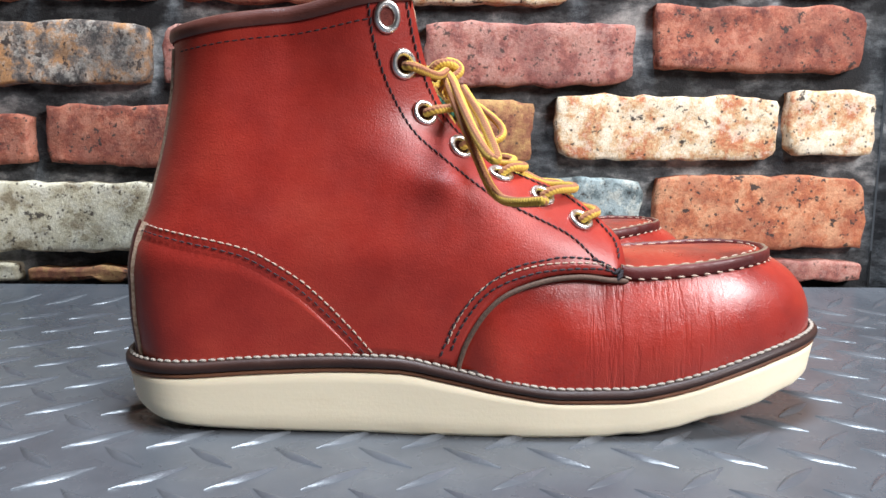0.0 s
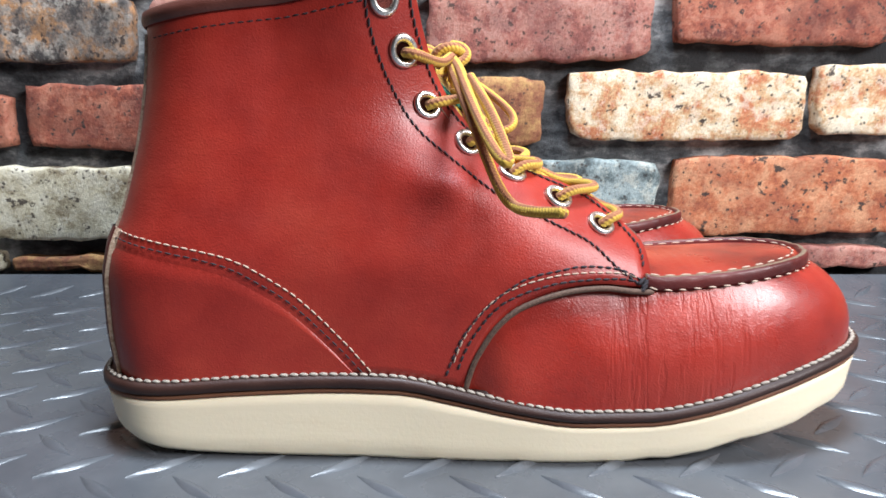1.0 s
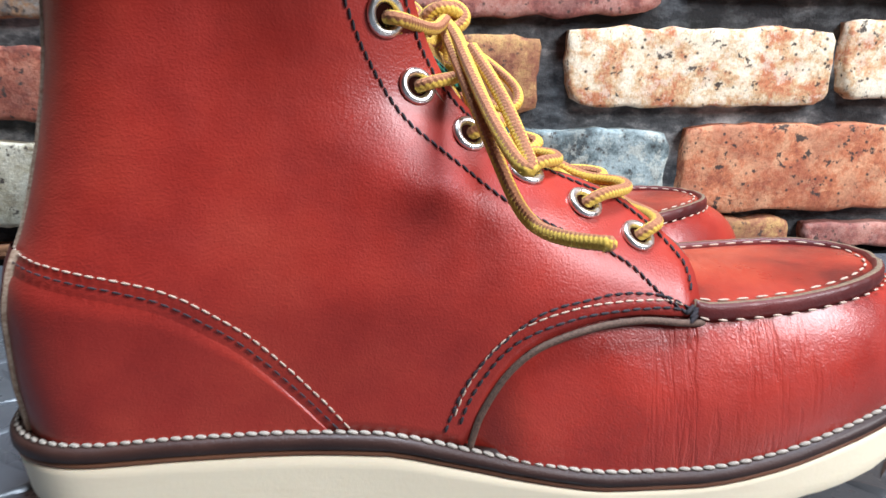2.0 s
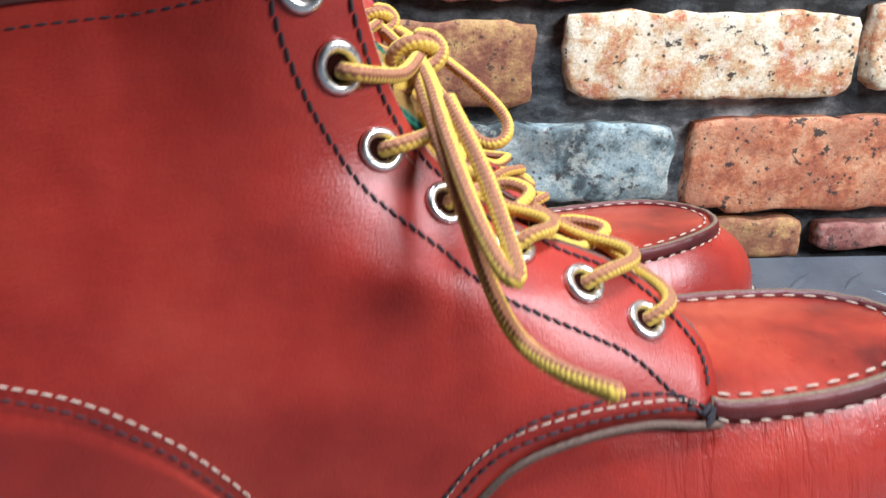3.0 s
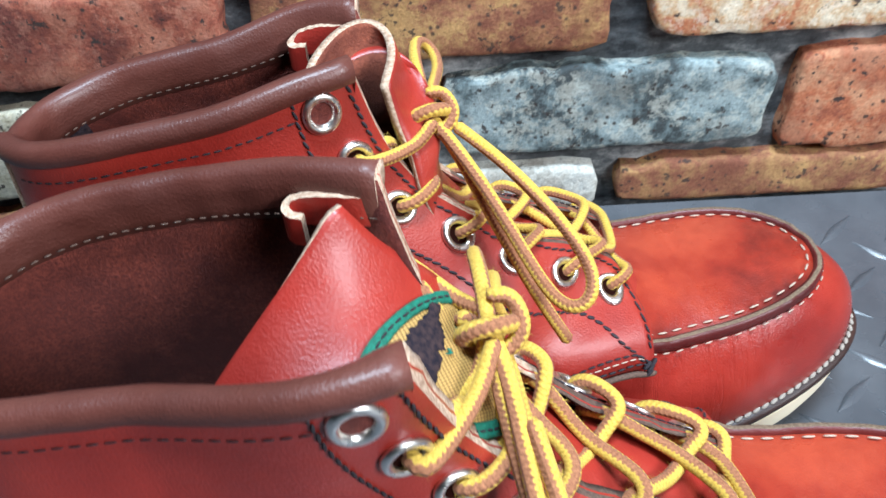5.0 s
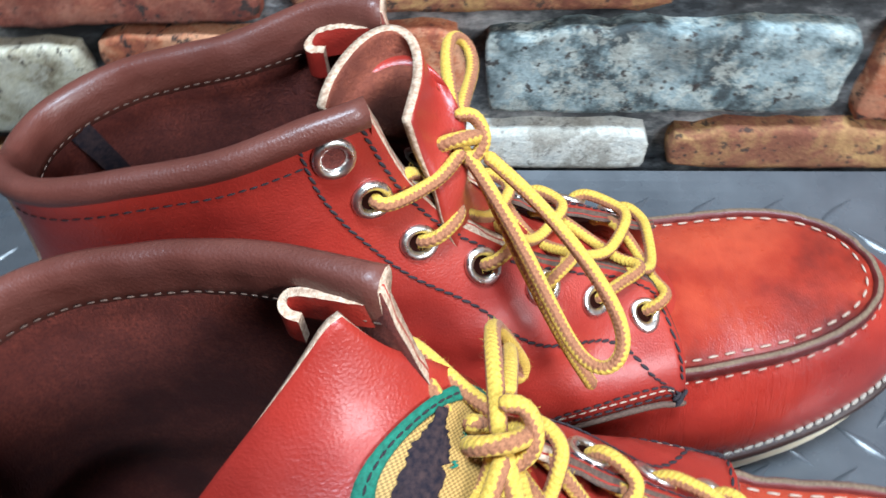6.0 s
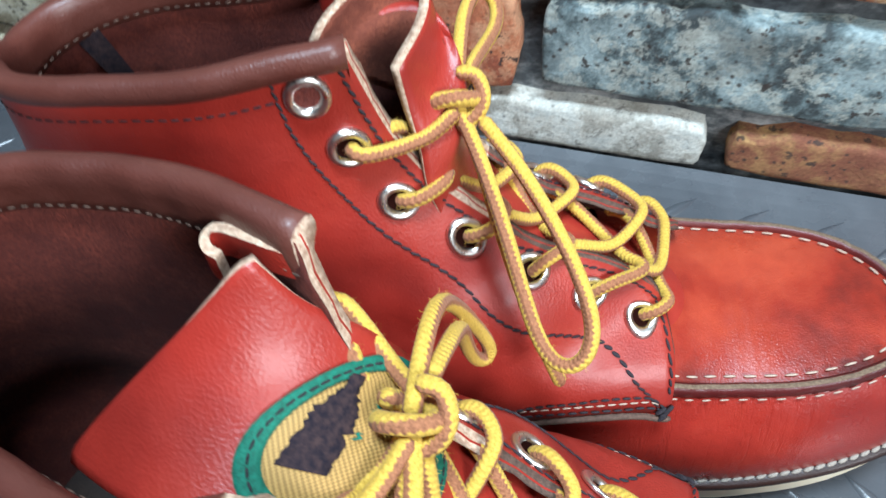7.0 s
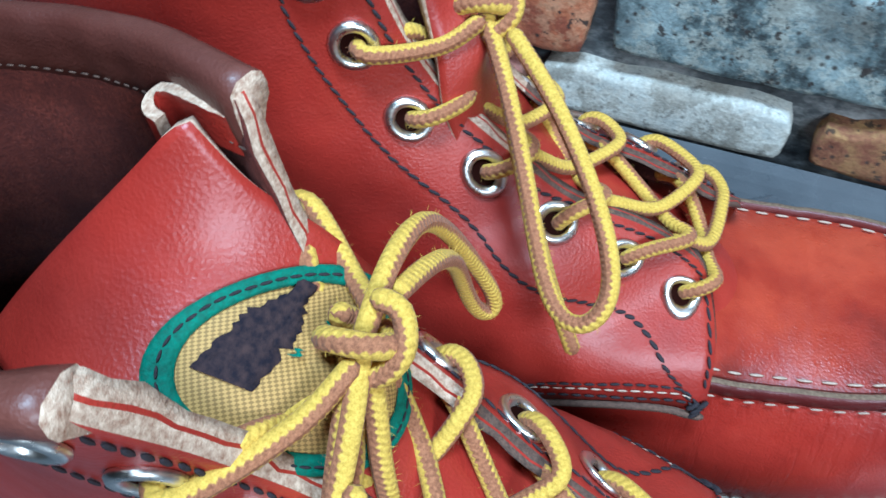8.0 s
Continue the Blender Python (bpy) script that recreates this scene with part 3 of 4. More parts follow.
class Boot:
    def shift(self, v):
        """The shaft's lean and the toe's bend, and the mirroring of the left boot."""
        x, y, z = v
        f = min(max((z - 0.07) / 0.09, 0), 1)
        g = min(max((x - 0.19) / 0.10, 0), 1.1)
        k = 1 - min(max((x - 0.075) / 0.045, 0), 1)
        # the inner side stands a little higher, and its facing draws in towards the toe
        inner = ramp01(y / 0.012)
        y -= 0.009 * inner * ramp01((x - 0.150) / 0.035) * ramp01((z - 0.078) / 0.012) * min(y / 0.027, 1)
        top, fore = ramp01((z - 0.095) / 0.065), ramp01((x - 0.075) / 0.04)
        y -= 0.010 * (1 - inner) * ramp01((z - 0.125) / 0.055) * fore * min(-y / 0.02, 1) if y < 0 else 0.0
        z += inner * (0.006 * ramp01((z - 0.095) / 0.030) + 0.0025 * ramp01((z - 0.150) / 0.028) * fore) + 0.005 * (1 - inner) * ramp01((z - 0.145) / 0.034) * fore
        y += self.lean * f * f * (3 - 2 * f) * k + self.bend * g ** 1.5
        x = (1.035 - 0.025 * top) * x + 0.04 * max(x - 0.22, 0.0) - 0.005 * inner * top * fore
        return (x, -y if self.flip else y, z)

    def __init__(self, name, label, m, flip, lean, bend):
        self.lean, self.bend = lean, bend
        self.root = new(name)
        tagged(self.root, label, "boot", "pair of work boots")
        self.root.matrix_world = m
        self.flip = flip
        self.root.empty_display_size = 0.02

    def near(self, p):
        """A place in the room as one in the boot's own frame."""
        return self.root.matrix_world.inverted() @ Vector(p)

    def add(self, name, verts, faces, mats, label="", parent=None, free=False, **kw):
        verts = verts if free else [self.shift(v) for v in verts]
        return link_mesh(name, verts, faces, mats, parent or self.root, label, **kw)

    def cord(self, name, pts, radius, mat, label="", parent=None, free=False, **kw):
        pts = pts if free else [self.shift(p) for p in pts]
        return tube(name, pts, radius, mat, parent or self.root, label, hairs=3200 if mat is LACE else 0, **kw)

    def stitches(self, name, path, normals, pitch, length, radius, mat, label="", parent=None, slant=0.0, free=False):
        """Short threads laid along a path."""
        run = sum((b - a).length for a, b in zip(path, path[1:]))
        n = max(2, int(run / pitch))
        k = len(path)
        verts, faces = [], []
        pts = resample(path, n + 1)
        nor = []
        for i in range(n + 1):
            j = min(int(i / n * (k - 1)), k - 1)
            nor.append(normals[j])
        for i in range(n):
            a, b, up = pts[i], pts[i + 1], nor[i]
            t = (b - a).normalized()
            side = t.cross(up).normalized()
            t = (t + side * slant).normalized()
            side = t.cross(up).normalized()
            mid = (a + b) / 2 + side * (noise.noise(a * 900) * radius * 0.5)
            base = len(verts)
            for s, r in ((-0.5, 0.35), (-0.3, 0.95), (0.0, 1.1), (0.3, 0.95), (0.5, 0.35)):
                for q in range(6):
                    ang = math.pi * 2 * q / 6
                    verts.append(mid + t * (s * length) + side * (math.cos(ang) * radius * r) + up * (math.sin(ang) * radius * r * 0.8))
            for s in range(4):
                for q in range(6):
                    faces.append((base + s * 6 + q, base + s * 6 + (q + 1) % 6, base + s * 6 + 6 + (q + 1) % 6, base + s * 6 + 6 + q))
            faces.append(tuple(base + q for q in range(6)))
            faces.append(tuple(base + 24 + q for q in range(6)))
        return self.add(name, verts, faces, mat, label, parent, free)

    def seam(self, name, poly, side, mat, pitch=0.0032, length=0.0026, radius=0.00042, off=0.0004, label="", parent=None, slant=0.0):
        path = smooth_path([v2(*p) for p in poly], 80)
        if side > 0:
            path = [v2(p.x if p.x < 0.195 else 0.195 + (p.x - 0.195) * 0.55, p.z) for p in path]
        pts = [on_upper(p.x, p.z, side, off) for p in path]
        nor = [upper_normal(p.x, p.z, side) for p in path]
        return self.stitches(name, pts, nor, pitch, length, radius, mat, label, parent, slant)

    # ---- sole
    def sole(self):
        def band(name, rings, mat, label="", bumpy=False):
            verts = []
            n = len(rings[0])
            for r in rings:
                verts += r
            faces = []
            for k in range(len(rings) - 1):
                for i in range(n):
                    faces.append((k * n + i, k * n + (i + 1) % n, (k + 1) * n + (i + 1) % n, (k + 1) * n + i))
            faces.append(tuple(range(n)))
            faces.append(tuple((len(rings) - 1) * n + i for i in range(n)))
            return self.add(name, verts, faces, mat, label)

        def ring(grow, z):
            return [(x, y, z(x, y)) for x, y in outline(grow)]

        def worn(x, y):
            return sole_z(x) + 0.0006 * max(0, noise.noise((x * 90, y * 90, 2.0))) + 0.0011 * max(0.0, math.sin(x * 190)) * (x > 0.19)

        def gap(x):
            return 0.0058 + 0.0010 * min(max((0.16 - x) / 0.05, 0), 1)

        white = [ring(-0.0062, worn), ring(-0.0034, lambda x, y: worn(x, y) + 0.0005), ring(-0.0020, lambda x, y: worn(x, y) + 0.0022)]
        for k in range(1, 5):
            f = k / 5
            white.append(ring(-0.0018 + 0.0016 * f, lambda x, y, f=f: (worn(x, y) + 0.004) * (1 - f) + (welt_z(x) - gap(x)) * f))
        white += [ring(-0.0002, lambda x, y: welt_z(x) - gap(x) - 0.0004), ring(-0.0012, lambda x, y: welt_z(x) - gap(x))]
        band("outsole", white, SOLE, "cream crepe rubber wedge sole")
        band("midsole", [ring(-0.0012, lambda x, y: welt_z(x) - gap(x)), ring(0.0, lambda x, y: welt_z(x) - gap(x) + 0.0003), ring(0.0002, lambda x, y: welt_z(x) - gap(x) + 0.0019), ring(-0.001, lambda x, y: welt_z(x) - gap(x) + 0.0021)], MID, "tan leather midsole")
        welt = band("welt", [ring(-0.0008, lambda x, y: welt_z(x) - gap(x) + 0.0020), ring(0.0010, lambda x, y: welt_z(x) - gap(x) + 0.0026), ring(0.0010, lambda x, y: welt_z(x) - 0.0016), ring(0.0002, lambda x, y: welt_z(x) - 0.0002),
                             ring(-0.0020, lambda x, y: welt_z(x)), ring(-0.0095, lambda x, y: welt_z(x))], WELT, "dark brown stitched welt")
        loop = [Vector((x, y, welt_z(x) + 0.0004)) for x, y in outline(-0.0014)]
        loop.append(loop[0])
        self.stitches("welt_stitching", loop, [Vector((0, 0, 1))] * len(loop), 0.0036, 0.0034, 0.00078, GREYTHREAD, "waxed grey stitching", welt, 0.25)

    # ---- quarters
    def quarter(self, side, name):
        nu, nv = 58, 40
        su = [(i / (nu - 1)) ** 1.45 for i in range(nu)]
        sv = [j / (nv - 1) for j in range(nv)]
        z0 = 0.0298
        bottom = [v2(heel_back(z0), z0)] + [v2(x, welt_z(x) - 0.0008) for x in np.linspace(0.012, 0.130, 22)]
        bottom += smooth_path([v2(*p) for p in QUARTER_EDGE], 50)
        top = [v2(x, collar_z(x)) for x in np.linspace(heel_back(0.1655), 0.1243, 60)]
        left = [v2(heel_back(z), z) for z in np.linspace(z0, collar_z(heel_back(0.1655)), 60)]
        right = [v2(front_x(z), z) for z in np.linspace(0.0672, 0.1768, 90)]
        flat = coons(at_steps(bottom, su), at_steps(top, su), at_steps(left, sv), at_steps(right, sv), su, sv)
        if side > 0:
            flat = [v2(p.x if p.x < 0.195 else 0.195 + (p.x - 0.195) * 0.55, p.z) for p in flat]
        outer = [on_upper(p.x, p.z, side, 0.0) for p in flat]
        inner = []
        for p in flat:
            thick = 0.0026 + (0.0016 + 0.0012 * noise.noise(p * 130)) * math.exp(-((front_x(p.z) - p.x) / 0.010) ** 2) if p.z > 0.075 else 0.0026
            q = Vector((p.x, side * max(upper_w(p.x, p.z) - thick, 0.0), p.z))
            if upper_w(p.x, p.z) < 0.006:
                q.x += 0.0026
            inner.append(q)
        n = nu * nv
        faces = grid_faces(nu, nv)
        slots = [0] * len(faces)
        more = grid_faces(nu, nv, start=n)
        faces += more
        slots += [1] * len(more)
        rim = [i * nv for i in range(nu)] + [(nu - 1) * nv + j for j in range(1, nv)] + [i * nv + nv - 1 for i in range(nu - 2, -1, -1)]
        ply = []
        for k, a in enumerate(rim):
            w = Vector((noise.noise(outer[a] * 500), 0, noise.noise(outer[a] * 430 + Vector((5, 5, 5))))) * 0.0009
            g = 0.20 * noise.noise(outer[a] * 260)
            ply += [outer[a].lerp(inner[a], 0.44 + g) + w, outer[a].lerp(inner[a], 0.57 + g) + w]
        for k, (a, b) in enumerate(zip(rim, rim[1:])):
            p, q = 2 * n + 2 * k, 2 * n + 2 * k + 2
            faces += [(a, b, q, p), (p, q, q + 1, p + 1), (p + 1, q + 1, n + b, n + a)]
            edge = 3 if k < nu or outer[a].z < 0.122 + 0.008 * noise.noise(outer[a] * 300) else 2
            slots += [edge, 3 if k < nu else 0, edge]
        ob = self.add(name, outer + inner + ply, faces, [RED, LINING, RAW, RAWDARK], slots=slots)
        # seams
        edge = [v2(p.x if p.x < 0.195 or side < 0 else 0.195 + (p.x - 0.195) * 0.55, p.z) for p in smooth_path([v2(*q) for q in QUARTER_EDGE], 40)]
        self.cord("cut_edge", [on_upper(p.x + 0.0002, p.z - 0.0002, side, 0.0001) for p in edge], 0.00110, RAWDARK, "dark cut leather edge", ob, sides=8)
        far = [(a - 0.0035, b + 0.0030) for a, b in QUARTER_EDGE[1:7]] + [(0.1990, 0.0702), (0.2050, 0.0680)]
        self.seam("stitching", [(a - 0.0002, b) for a, b in far], side, BLACKTHREAD, parent=ob)
        self.seam("stitching", [(a - 0.0018, b + 0.0026) for a, b in far[:-2]] + [(0.1985, 0.0722), (0.2052, 0.0687)], side, WHITETHREAD, radius=0.00030, parent=ob)
        self.seam("stitching", [(0.1334, 0.0345), (0.1389, 0.0485), (0.1470, 0.0598), (0.1600, 0.0707), (0.1747, 0.0747), (0.1845, 0.0755), (0.1970, 0.0735), (0.2050, 0.0690)], side, BLACKTHREAD, parent=ob)
        self.seam("stitching", [(0.0105, 0.0870), (0.0225, 0.0858), (0.0545, 0.0790), (0.0720, 0.0700), (0.0836, 0.0610), (0.0980, 0.0460), (0.1067, 0.0355)], side, WHITETHREAD, radius=0.00031, parent=ob)
        self.seam("stitching", [(0.0100, 0.0843), (0.0222, 0.0830), (0.0530, 0.0762), (0.0700, 0.0674), (0.0812, 0.0590), (0.0953, 0.0446), (0.1035, 0.0355)], side, BLACKTHREAD, radius=0.00030, off=0.0007, parent=ob)
        self.seam("stitching", [(0.1081, 0.1725), (0.1101, 0.1596), (0.1159, 0.1427), (0.1242, 0.1264), (0.1372, 0.1139), (0.1529, 0.1011), (0.1713, 0.0913), (0.1853, 0.0839), (0.1949, 0.0750), (0.2034, 0.0680)], side, BLACKTHREAD, 0.0027, 0.0027, 0.00040, parent=ob, slant=0.25)
        self.seam("stitching", [(front_x(z) - 0.0026, z) for z in np.linspace(0.074, 0.1725, 16)], side, BLACKTHREAD, 0.0027, 0.0026, 0.00040, parent=ob, slant=0.25)
        self.seam("stitching", [(0.109, 0.1725), (0.115, 0.1731), (0.1225, 0.1735)], side, BLACKTHREAD, 0.0026, 0.0024, 0.0005, parent=ob)
        self.seam("stitching", [(x, collar_z(x) - 0.0088) for x in np.linspace(0.030, 0.1085, 8)], side, BLACKTHREAD, 0.0032, 0.0024, 0.00028, 0.0001, parent=ob)
        x0 = 0.2055 if side < 0 else 0.2005
        for dx, dz in ((0.0, 0.0), (-0.0012, 0.0012), (0.0010, 0.0014), (-0.0004, -0.0012)):
            p, q = on_upper(x0 + dx - 0.0016, 0.0678 + dz - 0.001, side, 0.0007), on_upper(x0 + dx + 0.0010, 0.0690 + dz, side, 0.0007)
            self.cord("bar_tack", [p, p.lerp(q, 0.5) + upper_normal(x0, 0.071, side) * 0.0004, q], 0.0007, BLACKTHREAD, "", ob, sides=6, step=0.0006)
        return ob

    def counter(self, side, name):
        """The heel counter: a second layer of leather over the heel."""
        poly = smooth_path([v2(*p) for p in ((0.0095, 0.0822), (0.0215, 0.0808), (0.0518, 0.0740), (0.0682, 0.0654), (0.0793, 0.0572), (0.0932, 0.0430), (0.1000, 0.0352))], 40)
        nv = 14
        verts = []
        for i, p in enumerate(poly):
            for j in range(nv):
                f = j / (nv - 1)
                z = (welt_z(p.x) - 0.0006) * (1 - f) + p.z * f if p.z > welt_z(p.x) else p.z
                verts.append(on_upper(max(p.x, heel_back(z) + 0.0012), z, side, 0.0006 if f < 0.999 else -0.0003))
        return self.add(name, verts, grid_faces(len(poly), nv), RED)

    # ---- front
    def vamp(self):
        def base(phi):
            return toe_curve(phi, 0.215, 0.0810, 0.0472, 2.08, 0.0418)

        def top(phi):
            return toe_curve(phi, 0.222, 0.0530, 0.0360, 2.2, 0.0290)
        def under(x, end):
            """Half width at the wall's top, where it runs under the quarter and out to the seam."""
            f = min(max((x - 0.190) / 0.022, 0), 1)
            return (upper_w(min(x, 0.198), 0.0725) - 0.0038) * (1 - f) + end * f

        def foot(x, end):
            """Half width at the wall's foot, which comes out from under the quarter to the welt."""
            f = min(max((x - 0.140) / 0.018, 0), 1)
            f = f * f * (3 - 2 * f)
            return (upper_w(x, 0.034) - 0.0036) * (1 - f) + (end - 0.02 * max(0.205 - x, 0)) * f

        cols = []
        xs = list(np.linspace(0.125, 0.212, 90))
        for x in xs:
            cols.append((x, -foot(x, 0.0472), x, -under(x, 0.0370)))
        for i in range(201):
            f = -math.pi / 2 + math.pi * i / 200
            cols.append((*base(f), *top(f)))
        for x in reversed(xs):
            cols.append((x, foot(x, 0.0418), x, under(x, 0.0300)))
        for _ in range(14):
            cols = [cols[0]] + [tuple((p + 2 * q + r) / 4 for p, q, r in zip(*trio)) for trio in zip(cols, cols[1:], cols[2:])] + [cols[-1]]
        nv = 16
        verts, line = [], []
        for bx, by, tx, ty in cols:
            zb, zt = welt_z(bx) - 0.0008, seam_z(tx)
            f = min(max((tx - 0.192) / 0.018, 0), 1)
            zt = 0.0728 * (1 - f) + zt * f
            out = Vector((bx - 0.215, by, 0)) if bx > 0.215 else Vector((0, by, 0))
            out.normalize()
            b, t = Vector((bx, by, zb)), Vector((tx, ty, zt))
            q = min(max((bx - 0.16) / 0.08, 0), 1)
            w = abs(out.y) ** 2
            c = b + out * (0.0010 + (0.0010 + 0.0022 * w) * q * q * (3 - 2 * q))
            c.z = zb + (0.70 - 0.24 * w) * (zt - zb)
            for j in range(nv):
                v = j / (nv - 1)
                p = b * (1 - v) ** 2 + c * (2 * v * (1 - v)) + t * v * v
                crease = math.exp(-((p.x - 0.2165) / 0.007) ** 2) + 0.7 * math.exp(-((p.x - 0.243) / 0.006) ** 2)
                fold = (math.sin(p.x * 1750 + 4 * noise.noise(p * 60)) * 0.00011 + math.sin(p.x * 900 + 7 * noise.noise(p * 55)) * 0.00014) * crease * (0.3 + abs(noise.noise(p * 90)) * 1.6) * math.sin(math.pi * min(v * 1.1, 1))
                verts.append(p + out * (fold + 0.0006 * noise.noise(p * 45)))
            line.append(t)
        self.add("vamp", verts, grid_faces(len(cols), nv), VAMP, "red leather toe wall with creases")
        # standing moccasin seam
        seam = [p for p in line if p.x > (0.2060 if p.y < 0 else 0.2000)]
        n = len(seam)
        verts, outs = [], []
        prof = [(0.0012, -0.0036), (0.0020, -0.0015), (0.0019, 0.0016), (0.0010, 0.0030), (-0.0008, 0.0031), (-0.0019, 0.0022), (-0.0022, 0.0), (-0.0018, -0.0025)]
        for i, p in enumerate(seam):
            t = seam[min(i + 1, n - 1)] - seam[max(i - 1, 0)]
            t.z = 0
            out = Vector((t.y, -t.x, 0)).normalized()
            if out.dot(Vector((p.x - 0.225, p.y, 0))) < 0:
                out = -out
            outs.append(out)
            wob = 0.0003 * noise.noise(p * 220)
            for a, b in prof:
                verts.append(p + out * (a * 0.85 + 0.0007 + wob) + Vector((0, 0, b * 0.85 + 0.0010 + wob)))
        m = len(prof)
        faces, slots = [], []
        for i in range(n - 1):
            for j in range(m):
                faces.append((i * m + j, i * m + (j + 1) % m, (i + 1) * m + (j + 1) % m, (i + 1) * m + j))
                slots.append(1 if j in (3,) else 0)
        faces += [tuple(range(m)), tuple((n - 1) * m + j for j in range(m))]
        slots += [1, 1]
        ridge = self.add("moccasin_seam", verts, faces, [MAROON, RAWTAN], "raised dark moccasin seam", slots=slots)
        self.stitches("seam_stitching", [p + o * 0.0030 + Vector((0, 0, -0.0012)) for p, o in zip(seam, outs)], outs, 0.0052, 0.0027, 0.00034, WHITETHREAD, "", ridge, 0.12)
        inner = [p - o * 0.0030 + Vector((0, 0, 0.0030)) for p, o in zip(seam, outs)]
        self.stitches("seam_stitching", inner[1:-1], [Vector((0, 0, 1))] * (n - 2), 0.0056, 0.0036, 0.00040, WHITETHREAD, "", ridge)
        # flat top inside the seam
        half = [p for p in line if p.y < 0 and p.x > 0.180]
        other = list(reversed([p for p in line if p.y > 0 and p.x > 0.180]))
        crown = spline([(0.18, 0.0890), (0.195, 0.0815), (0.208, 0.0765), (0.222, 0.0740), (0.256, 0.0748), (0.270, 0.0755), (0.280, 0.0748)])
        k = min(len(half), len(other))
        nv = 19
        verts = []
        for a, b in zip(half[:k], other[:k]):
            for j in range(nv):
                s = j / (nv - 1)
                p = a.lerp(b, s)
                e = 1 - abs(2 * s - 1) ** 2.4
                lo = p.z + 0.0012
                p.z = lo + max(crown(p.x) - lo, 0.0006) * e
                p.z += 0.00032 * math.sin(p.x * 1500 + 2 * noise.noise(p * 70)) * math.exp(-((p.x - 0.219) / 0.008) ** 2) * e
                verts.append(p)
        self.add("toe_plug", verts, grid_faces(k, nv), PLUG, "burnished red leather toe top")

    # ---- collar, back strip, insole
    def collar(self):
        path = []
        xs = [heel_back(0.1655) + (0.1250 - heel_back(0.1655)) * (i / 44) ** 1.6 for i in range(45)]
        for side, seq in ((-1, list(reversed(xs))), (1, xs[1:])):
            for x in seq:
                path.append((Vector((x, side * upper_w(x, collar_z(x)), collar_z(x))), side))
        n = len(path)
        prof = [(0.0010, -0.0040), (0.0019, -0.0028), (0.0021, -0.0010), (0.0016, 0.0012), (0.0, 0.0022), (-0.0028, 0.0020), (-0.0042, 0.0006), (-0.0044, -0.0030), (-0.0041, -0.0075), (-0.0038, -0.0105), (-0.0022, -0.0110)]
        verts, ins = [], []
        for i, (p, _) in enumerate(path):
            t = path[min(i + 1, n - 1)][0] - path[max(i - 1, 0)][0]
            t.z = 0
            out = Vector((t.y, -t.x, 0)).normalized()
            if out.dot(Vector((p.x - 0.078, p.y * 2, 0))) < 0:
                out = -out
            ins.append((p, out))
            for k, (a, b) in enumerate(prof):
                wob = 0.0006 * noise.noise(Vector((p.x * 140, p.y * 140, k * 0.25))) if k > 5 else 0.0002 * noise.noise(p * 130)
                verts.append(p + out * (a + wob) + Vector((0, 0, b)))
        m = len(prof)
        faces = grid_faces(n, m)
        slots = [0] * len(faces)
        faces += [tuple(range(m)), tuple((n - 1) * m + j for j in range(m))]
        slots += [1, 1]
        ob = self.add("collar_binding", verts, faces, [BINDING, RAW], "brown leather collar binding", slots=slots)
        self.stitches("binding_stitching", [p + o * -0.0044 + Vector((0, 0, -0.0090)) for p, o in ins], [-o for _, o in ins], 0.0030, 0.0018, 0.00022, RAWDARK, "", ob)
        # back strip with raw edges
        for lo, hi, half, off in ((0.0300, 0.0875, 0.0085, 0.0018), (0.0865, 0.1600, 0.0045, 0.0009)):
            nz, nc = 26, 11
            verts, slots = [], []
            for i in range(nz):
                z = lo + (hi - lo) * i / (nz - 1)
                for j in range(nc):
                    c = math.copysign(min(abs(-1 + 2 * j / (nc - 1)) * 1.2, 1.0 if j in (0, nc - 1) else 0.93), j - (nc - 1) / 2) if j != nc // 2 else 0.0
                    d = 0.0002 + half * abs(c) ** 1.6 * (0.5 if hi > 0.1 else 0.75)
                    x = heel_back(z) + d
                    s = -1 if c < 0 else 1
                    y = s * upper_w(x, z) if abs(c) > 0.01 else 0.0
                    nrm = upper_normal(x, z, s) if abs(c) > 0.25 else Vector((-1, 0, 0))
                    verts.append(Vector((x, y, z)) + nrm * (off if 0 < j < nc - 1 else -0.0002))
            faces = grid_faces(nz, nc)
            for i in range(nz - 1):
                for j in range(nc - 1):
                    slots.append(1 if j in (0, nc - 2) else 0)
            self.add("back_strip", verts, faces, [MAROON, RAW], "brown leather back strip with pale cut edges", slots=slots)
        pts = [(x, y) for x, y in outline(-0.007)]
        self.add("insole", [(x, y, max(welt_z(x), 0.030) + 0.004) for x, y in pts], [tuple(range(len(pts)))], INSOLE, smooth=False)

    def lining_tab(self, side):
        """The cut end of the lining, curled back on itself at the top of the facing."""
        z = 0.1715
        path = [Vector((x, side * (upper_w(x, z) - d), z + dz)) for x, d, dz in ((0.1245, 0.0015, 0.0), (0.1180, 0.0040, 0.0008), (0.1110, 0.0052, 0.0006), (0.1065, 0.0056, 0.0), (0.1038, 0.0066, -0.0008), (0.1030, 0.0085, -0.0014), (0.1045, 0.0098, -0.0018), (0.1075, 0.0098, -0.0020))]
        pts = smooth_path(path, 40)
        verts = []
        for i, p in enumerate(pts):
            t = pts[min(i + 1, 39)] - pts[max(i - 1, 0)]
            o = Vector((t.y, -t.x, 0)).normalized() * 0.0011
            w = 0.0003 * noise.noise(p * 600)
            verts += [p + o + Vector((0, 0, w)), p - o + Vector((0, 0, w)), p - o + Vector((0, 0, -0.0065)), p + o + Vector((0, 0, -0.0065))]
        faces, slots = [], []
